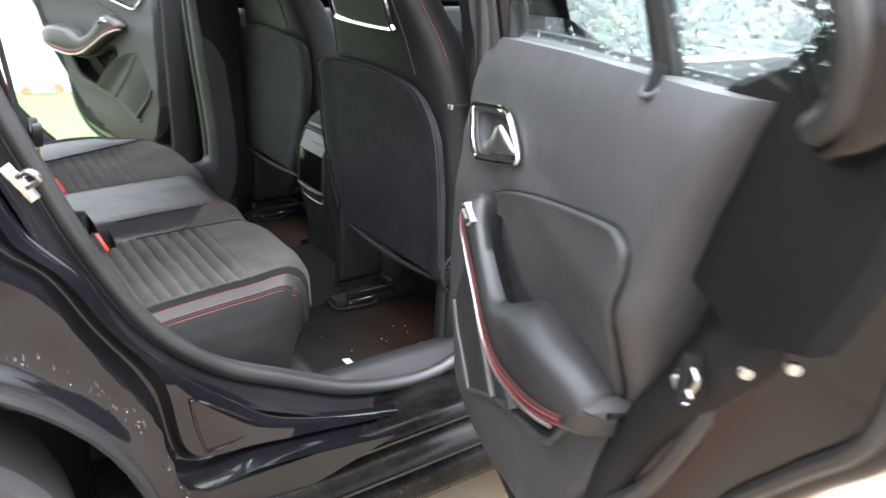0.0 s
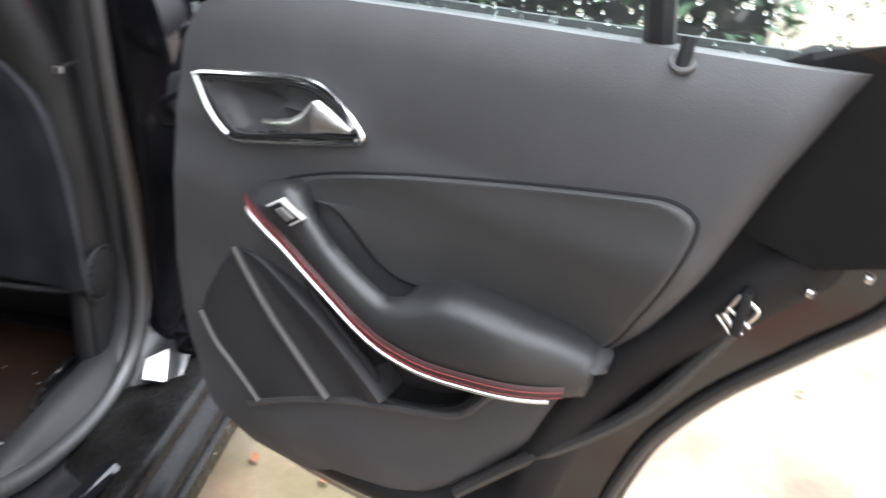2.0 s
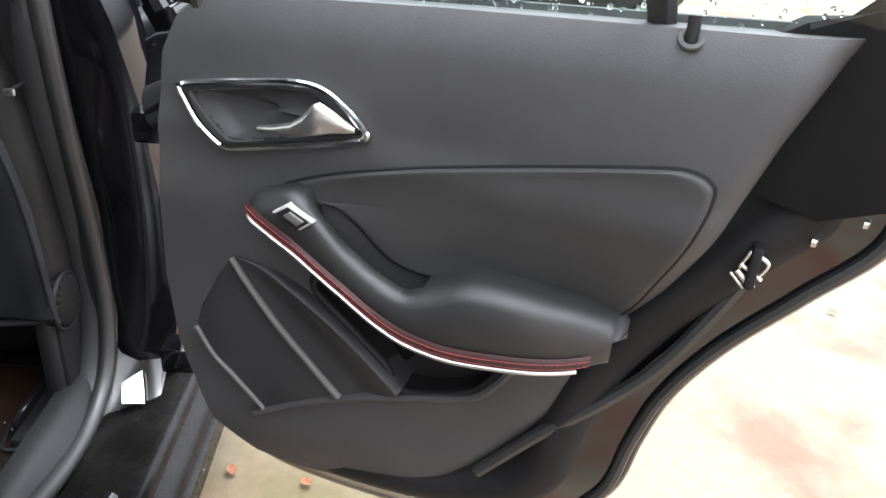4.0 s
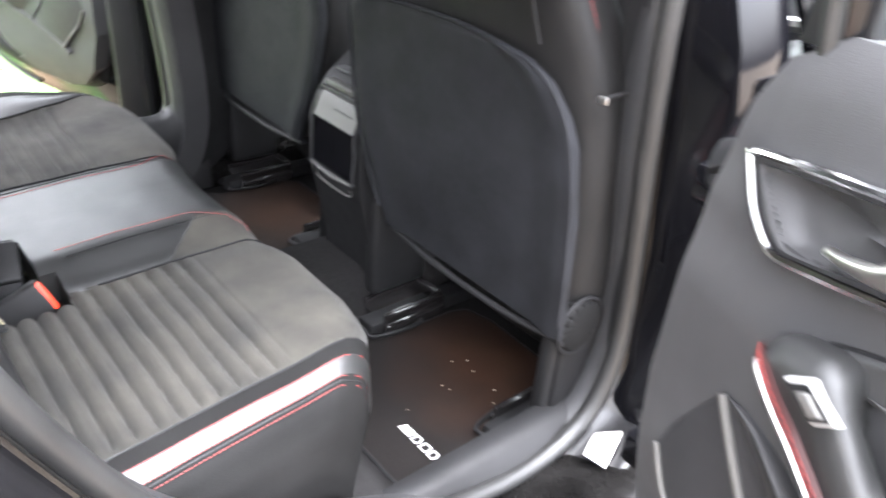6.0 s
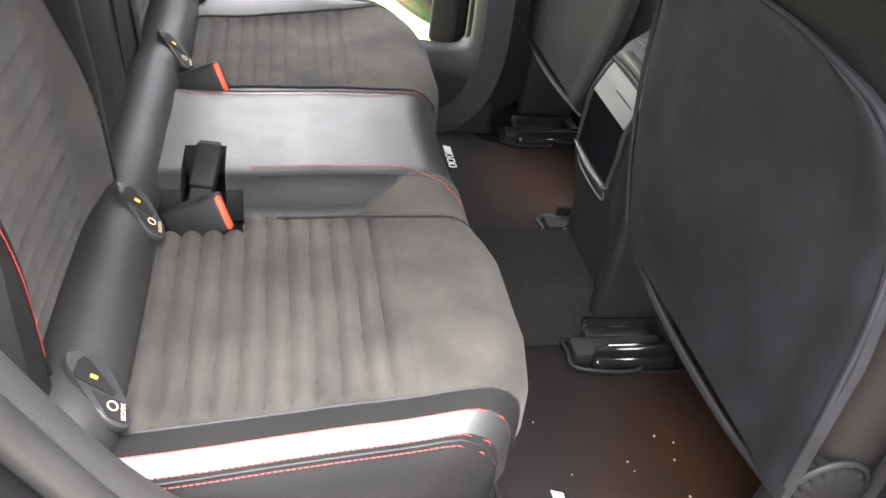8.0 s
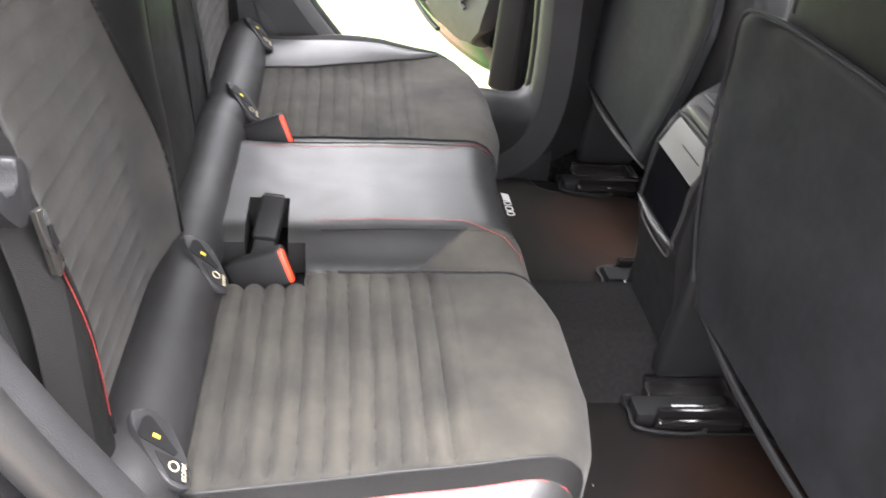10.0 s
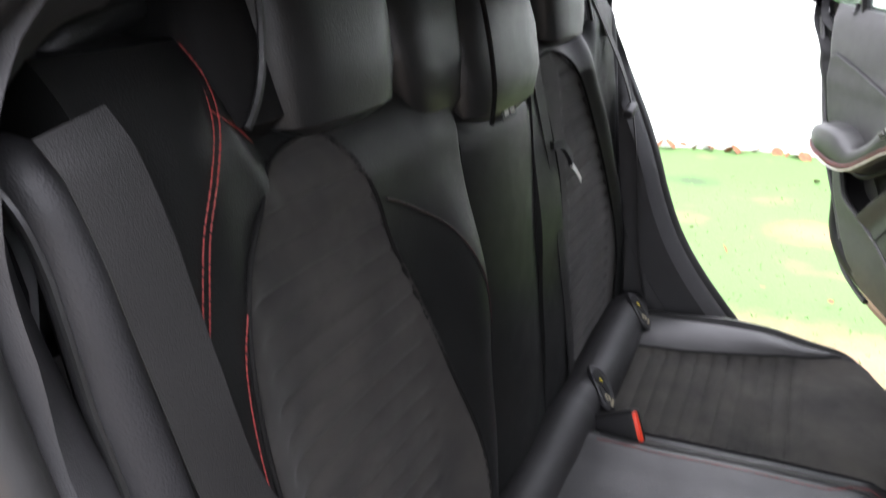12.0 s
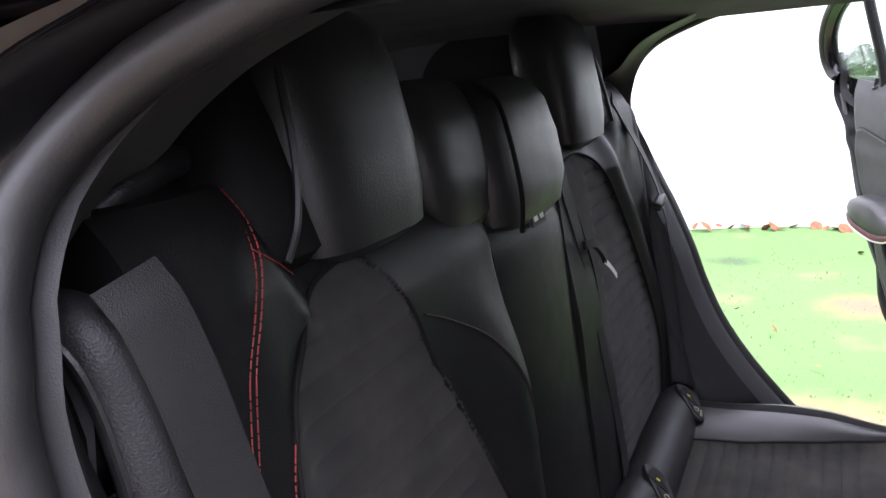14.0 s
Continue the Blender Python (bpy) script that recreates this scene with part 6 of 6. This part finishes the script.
    part("pin_socket", tube([pin_c + (du * math.cos(a) + pin_e * math.sin(a)) * 0.0090 for a in [2 * math.pi * k / 24 for k in range(24)]], 0.0030, 8, True), TRIMGREY, door)
    part("locking_pin", tube([pin_c - Vector((0, 0, 0.006)), pin_c + Vector((0, 0, 0.010)) - dw * 0.002, pin_c + Vector((0, 0, 0.019)) - dw * 0.004], 0.0058, 10), SEALBLACK, door)
    # painted shell
    loop = [p for p in spline([(u, 0, z) for u, z in SHELL], 140, True)]

    def shell_ring(d, w):
        res = []
        for i, p in enumerate(loop):
            t = loop[(i + 4) % 140] - loop[i - 4]
            l = math.hypot(t.x, t.z)
            k = 1.0 - 0.78 * smooth01((p.z - 0.99) / 0.12)
            res.append(aft(p.x + t.z / l * d * k, w, p.z - t.x / l * d * k))
        return res

    shell = part("outer_shell", loft([shell_ring(d, w) for d, w in ((-0.080, -0.044), (-0.070, -0.048), (-0.022, -0.086), (-0.012, -0.090), (-0.004, -0.092), (0.002, -0.098), (0.002, -0.112), (-0.006, -0.120), (-0.08, -0.130))], closed=True), PAINT, door, "gloss black door shell", sharp=50)
    part("seal_carrier", loft([shell_ring(d, w) for d, w in ((-0.195, -0.050), (-0.138, -0.050), (-0.126, -0.040), (-0.118, -0.032), (-0.108, -0.029), (-0.088, -0.034), (-0.076, -0.041), (-0.072, -0.048))], closed=True), SEALBLACK, door, "matt black seal carrier")
    part("inner_plate", prism(shell_ring(-0.160, -0.056), tuple(0.006 * dw), 0), DARK, door)
    part("outer_skin", prism(shell_ring(-0.078, -0.134), tuple(0.006 * dw), 0), PAINT, door)
    # Added black plate that hides the sky's reflection on the shell corner.
    if flare > 0.5:
        part("corner_mask", prism([aft(u, -0.050, z) for u, z in ((0.594, 1.005), (0.686, 0.985), (0.750, 1.010), (0.782, 1.088), (0.790, 1.150), (0.785, 1.215), (0.762, 1.262), (0.735, 1.255), (0.706, 1.205), (0.690, 1.168), (0.631, 1.160), (0.581, 1.13), (0.571, 1.036))], tuple(0.028 * dw), 0.008), SHADEBLACK, door)
    part("edge_seal", tube(shell_ring(-0.014, -0.087)[45:105], 0.008, 8), RUBBER, door)
    for u, z, w in ((0.690, 0.962, 0.024), (0.728, 0.988, 0.022)) if flare > 0.5 else ():
        bm = bmesh.new()
        bmesh.ops.create_cone(bm, cap_ends=True, segments=12, radius1=0.0052, radius2=0.0045, depth=0.004, matrix=Matrix.Translation(at(u, w, z)) @ Vector(dw * 0.4 + du * 0.9).to_track_quat("Z", "Y").to_matrix().to_4x4())
        part("bolt", bm, STEEL, door)
    part("shell_seal", tube([at(p.x, 0.004 + 0.02 * (flare - 1.0), p.z) for p in spline([(u, 0, z) for u, z in LIP_LINE], 50)], 0.0085, 8), RUBBER, door, "soft rubber lip round the door shell")
    # latch: a bright folded plate round a dark mouth
    turn = Matrix.Rotation(math.atan2(du.y, du.x) + math.pi / 2, 4, "Z")
    if flare > 0.5:
        part("latch_mouth", block((0, 0, 0), (0.034, 0.010, 0.046), 0.003, 2, turn), SEALBLACK, door).location = aft(0.642, -0.030, 0.930)
        lc = Vector((0.640, 0, 0.928))
        hook = [(-0.010, -0.002), (-0.005, 0.012), (-0.002, 0.016), (0.012, 0.010), (0.014, 0.004), (0.008, -0.008)]
        bm = tube(spline([aft(lc.x + a, -0.021, lc.z + b) for a, b in hook], 20), 0.0022, 8)
        for a0, b0, a1, b1, r in ((-0.012, -0.004, 0.006, -0.020, 0.0034), (-0.010, 0.003, 0.012, -0.010, 0.0022), (-0.017, -0.008, -0.002, -0.022, 0.0018)):
            tube([aft(lc.x + a0, -0.020, lc.z + b0), aft(lc.x + a1, -0.020, lc.z + b1)], r, 8, bm=bm)
        part("door_latch", bm, STEEL, door, "zinc plated door latch")
    lip = spline([at(u, panel_w(u, z) + 0.004, z) for u, z in ((0.072, 0.556), (0.13, 0.588), (0.21, 0.624), (0.29, 0.650), (0.375, 0.676), (0.405, 0.705), (0.425, 0.738))], 50)
    part("pocket_lip", tube(lip, 0.006, 8), TRIMGREY, door)
    for zb in (0.55, 0.92):
        part("hinge", block(at(-0.10, -0.085, zb), (0.05, 0.06, 0.045), 0.008, 2), PAINT, door)
    # window frame and panes
    win = [(0.012, 1.085), (0.010, 1.20), (0.025, 1.33), (0.07, 1.385), (0.20, 1.418), (0.36, 1.418), (0.52, 1.395), (0.65, 1.345), (0.735, 1.28), (0.770, 1.215), (0.765, 1.17), (0.74, 1.15)]
    lean = lambda z, u=0.3: -0.055 + 0.085 * u * (0.3 + 0.7 * flare) + 0.05 * flare * max(0.0, u - 0.3) + 0.30 * max(0.0, z - 1.12)
    fpts = [at(u, lean(z, u), z) for u, z in win]
    wf = part("window_frame", tube(spline(fpts, 70), 0.024, 10, flat=1.0), PAINT, door, "black window frame")
    part("frame_seal", tube([p + dw * 0.022 for p in spline(fpts, 70)], 0.010, 8), RUBBER, door)
    part("chrome_edge", tube([p + du * 0.010 - dw * 0.02 for p in spline(fpts[7:], 24)], 0.007, 6), SATIN, door)
    part("corner_fillet", prism([at(u, -0.085, z) for u, z in ((-0.03, 1.09), (0.045, 1.09), (0.035, 1.16), (0.028, 1.30), (0.0, 1.30))], tuple(0.05 * dw), 0.006), DARK, door)
    part("divider", tube([at(0.520, lean(1.10, 0.5), 1.10), at(0.505, lean(1.20, 0.5), 1.20), at(0.485, lean(1.40, 0.5), 1.40)], 0.014, 8), DARK, door)
    rws = []
    for u in [0.0 + 0.77 * k / 12 for k in range(13)]:
        zt = 1.112 + 0.066 * u
        w0 = lean(zt, u)
        rws.append([at(u, w0 - 0.008, zt - 0.006), at(u, w0 - 0.012, zt + 0.001), at(u, w0 - 0.020, zt + 0.001), at(u, w0 - 0.030, zt - 0.010), at(u, w0 - 0.060, zt - 0.030), at(u, w0 - 0.075, zt - 0.075)])
    part("outer_waist_strip", loft(rws), DARK, door, "black rubber strip outside the glass")
    part("waist_seal", tube([at(u, -0.050 + 0.085 * u * flare, 1.090 + 0.068 * u) for u in (0.0, 0.2, 0.4, 0.6, 0.75)], 0.008, 8), RUBBER, door)
    drops = bmesh.new()
    rg = random.Random(7)
    for pane_pts, count in (([(0.02, 1.09), (0.015, 1.20), (0.03, 1.33), (0.08, 1.385), (0.20, 1.412), (0.36, 1.412), (0.483, 1.39), (0.505, 1.20), (0.518, 1.12)], 1300), ([(0.522, 1.12), (0.508, 1.20), (0.49, 1.39), (0.52, 1.385), (0.65, 1.335), (0.73, 1.275), (0.760, 1.215), (0.755, 1.165)], 520)):
        gl = part("window_pane", prism([at(u, lean(z, u) - 0.002, z) for u, z in pane_pts], tuple(0.004 * dw), 0), GLASS, door, "wet tinted window glass", smooth=False)
        gl.visible_shadow = False
        made = 0
        while made < count:
            u, z = rg.uniform(0.0, 0.78), 1.09 + 0.32 * rg.random()
            if not inside(u, z, pane_pts):
                continue
            made += 1
            r = 0.0008 + 0.0024 * rg.random() ** 2.5
            c = at(u, lean(z, u) - 0.0022, z)
            ring = [drops.verts.new(c + (du * math.cos(a) + Vector((0, 0, 1)) * math.sin(a) * rg.uniform(0.9, 1.5)) * r) for a in [2 * math.pi * k / 7 for k in range(7)]]
            ring2 = [drops.verts.new(c + (du * math.cos(a) + Vector((0, 0, 1)) * math.sin(a)) * r * 0.6 - dw * r * 0.5) for a in [2 * math.pi * k / 7 for k in range(7)]]
            tip = drops.verts.new(c - dw * r * 0.65)
            for k in range(7):
                drops.faces.new((ring[k], ring[(k + 1) % 7], ring2[(k + 1) % 7], ring2[k]))
                drops.faces.new((ring2[k], ring2[(k + 1) % 7], tip))
    tagged(part("rain_drops", drops, WATER, door, "rain drops on the glass"), kind="stuff").visible_shadow = False
    return door


make_door((0.493, -0.897), (-0.316, -0.949), (-0.949, 0.316), "open rear door, grained dark trim, red stitched armrest, wet window")
make_door((0.512, 0.965), (-0.3864, 0.9223), (-0.9223, -0.3864), "open rear door with dark trim and silver armrest strip", 0.25).location.z = 0.015

part("hinge_cover", block((0.585, 0.835, 0.74), (0.10, 0.06, 0.62), 0.015, 3, Matrix.Rotation(radians(-40), 4, "Z")), DARK, car)

# ---- front doors, closed ----
for side in (-1, 1):
    fd = new("door")
    fd.parent = car
    fd["label"] = "closed gloss black front door with wet side window"
    rows = [[Vector((x, side * (y + 0.012 * math.sin((x - 0.86) * 2.4)), z)) for x in [(0.87 if side < 0 else 0.58) + (1.12 if side < 0 else 1.41) * i / 16 for i in range(17)]] for y, z in ((0.79, 0.36), (0.815, 0.50), (0.825, 0.70), (0.815, 0.85), (0.805, 0.97), (0.78, 1.02))]
    part("outer_skin", skirt(loft(rows), (0, -side * 0.05, 0)), PAINT, fd)
    part("chrome_waist_strip", tube([(0.87, side * 0.775, 1.03), (1.4, side * 0.775, 1.02), (1.95, side * 0.765, 0.995)], 0.008, 6), CHROME, fd, "chrome waist strip")
    part("trim_panel", block((1.38 if side < 0 else 1.30, side * 0.69, 0.68), (1.0 if side < 0 else 1.16, 0.05, 0.62), 0.02, 3), PLASTIC, fd)
    pane = [(0.87 if side < 0 else 0.74, 1.03), (1.95, 0.99), (1.72, 1.09), (1.32, 1.27), (1.0, 1.36), (0.84 if side < 0 else 0.72, 1.36)]
    tilt = lambda z: 0.76 - 0.45 * (z - 1.02)
    gl = part("window_pane", prism([Vector((x, side * tilt(z), z)) for x, z in pane], (0, -side * 0.004, -0.001), 0), GLASS, fd, "wet tinted side window", smooth=False)
    gl.visible_shadow = False
    fr = [Vector((x, side * (tilt(z) + 0.004), z)) for x, z in ((0.85 if side < 0 else 0.71, 1.02), (0.83 if side < 0 else 0.70, 1.20), (0.83 if side < 0 else 0.70, 1.36), (1.0, 1.375), (1.32, 1.285), (1.72, 1.10), (1.97, 0.985))]
    part("window_frame", tube(spline(fr, 40), 0.018, 8), PAINT, fd)
    drops = bmesh.new()
    rg = random.Random(21 + side)
    made = 0
    while made < 900:
        x, z = rg.uniform(0.85, 1.9), rg.uniform(1.0, 1.36)
        if not inside(x, z, pane):
            continue
        made += 1
        bmesh.ops.create_icosphere(drops, subdivisions=1, radius=0.0015 + 0.004 * rg.random() ** 2, matrix=Matrix.Translation((x, side * (tilt(z) + 0.001), z)) @ Matrix.Diagonal((1, 0.5, 1.2, 1)))
    tagged(part("rain_drops", drops, WATER, fd, "rain drops on the glass"), kind="stuff").visible_shadow = False
    hd = part("outer_handle", tube(spline([(1.0, side * 0.835, 0.93), (1.03, side * 0.862, 0.935), (1.12, side * 0.866, 0.938), (1.2, side * 0.86, 0.935), (1.23, side * 0.835, 0.93)], 20), 0.012, 8), PAINT, fd)
    part("chrome_insert", tube([(1.04, side * 0.874, 0.942), (1.12, side * 0.878, 0.945), (1.19, side * 0.873, 0.942)], 0.005, 6), CHROME, fd)
    mir = thing("wing_mirror", "gloss black wing mirror on the front door", "mirror", "wing mirrors")
    part("housing", loft([superring(x, side * 0.95, z, 0.05 * k, 0.11 * k, 28, 2.8) for x, z, k in ((1.80, 0.985, 0.5), (1.80, 1.0, 0.85), (1.80, 1.05, 1.0), (1.80, 1.10, 0.9), (1.81, 1.125, 0.5))], closed=True, caps=True), PAINT, mir)
    part("mirror_glass", block((1.748, side * 0.95, 1.055), (0.006, 0.17, 0.10), 0.002), CHROME, mir)
    part("arm", block((1.82, side * 0.82, 1.0), (0.05, 0.12, 0.03), 0.01, 3), DARK, mir)
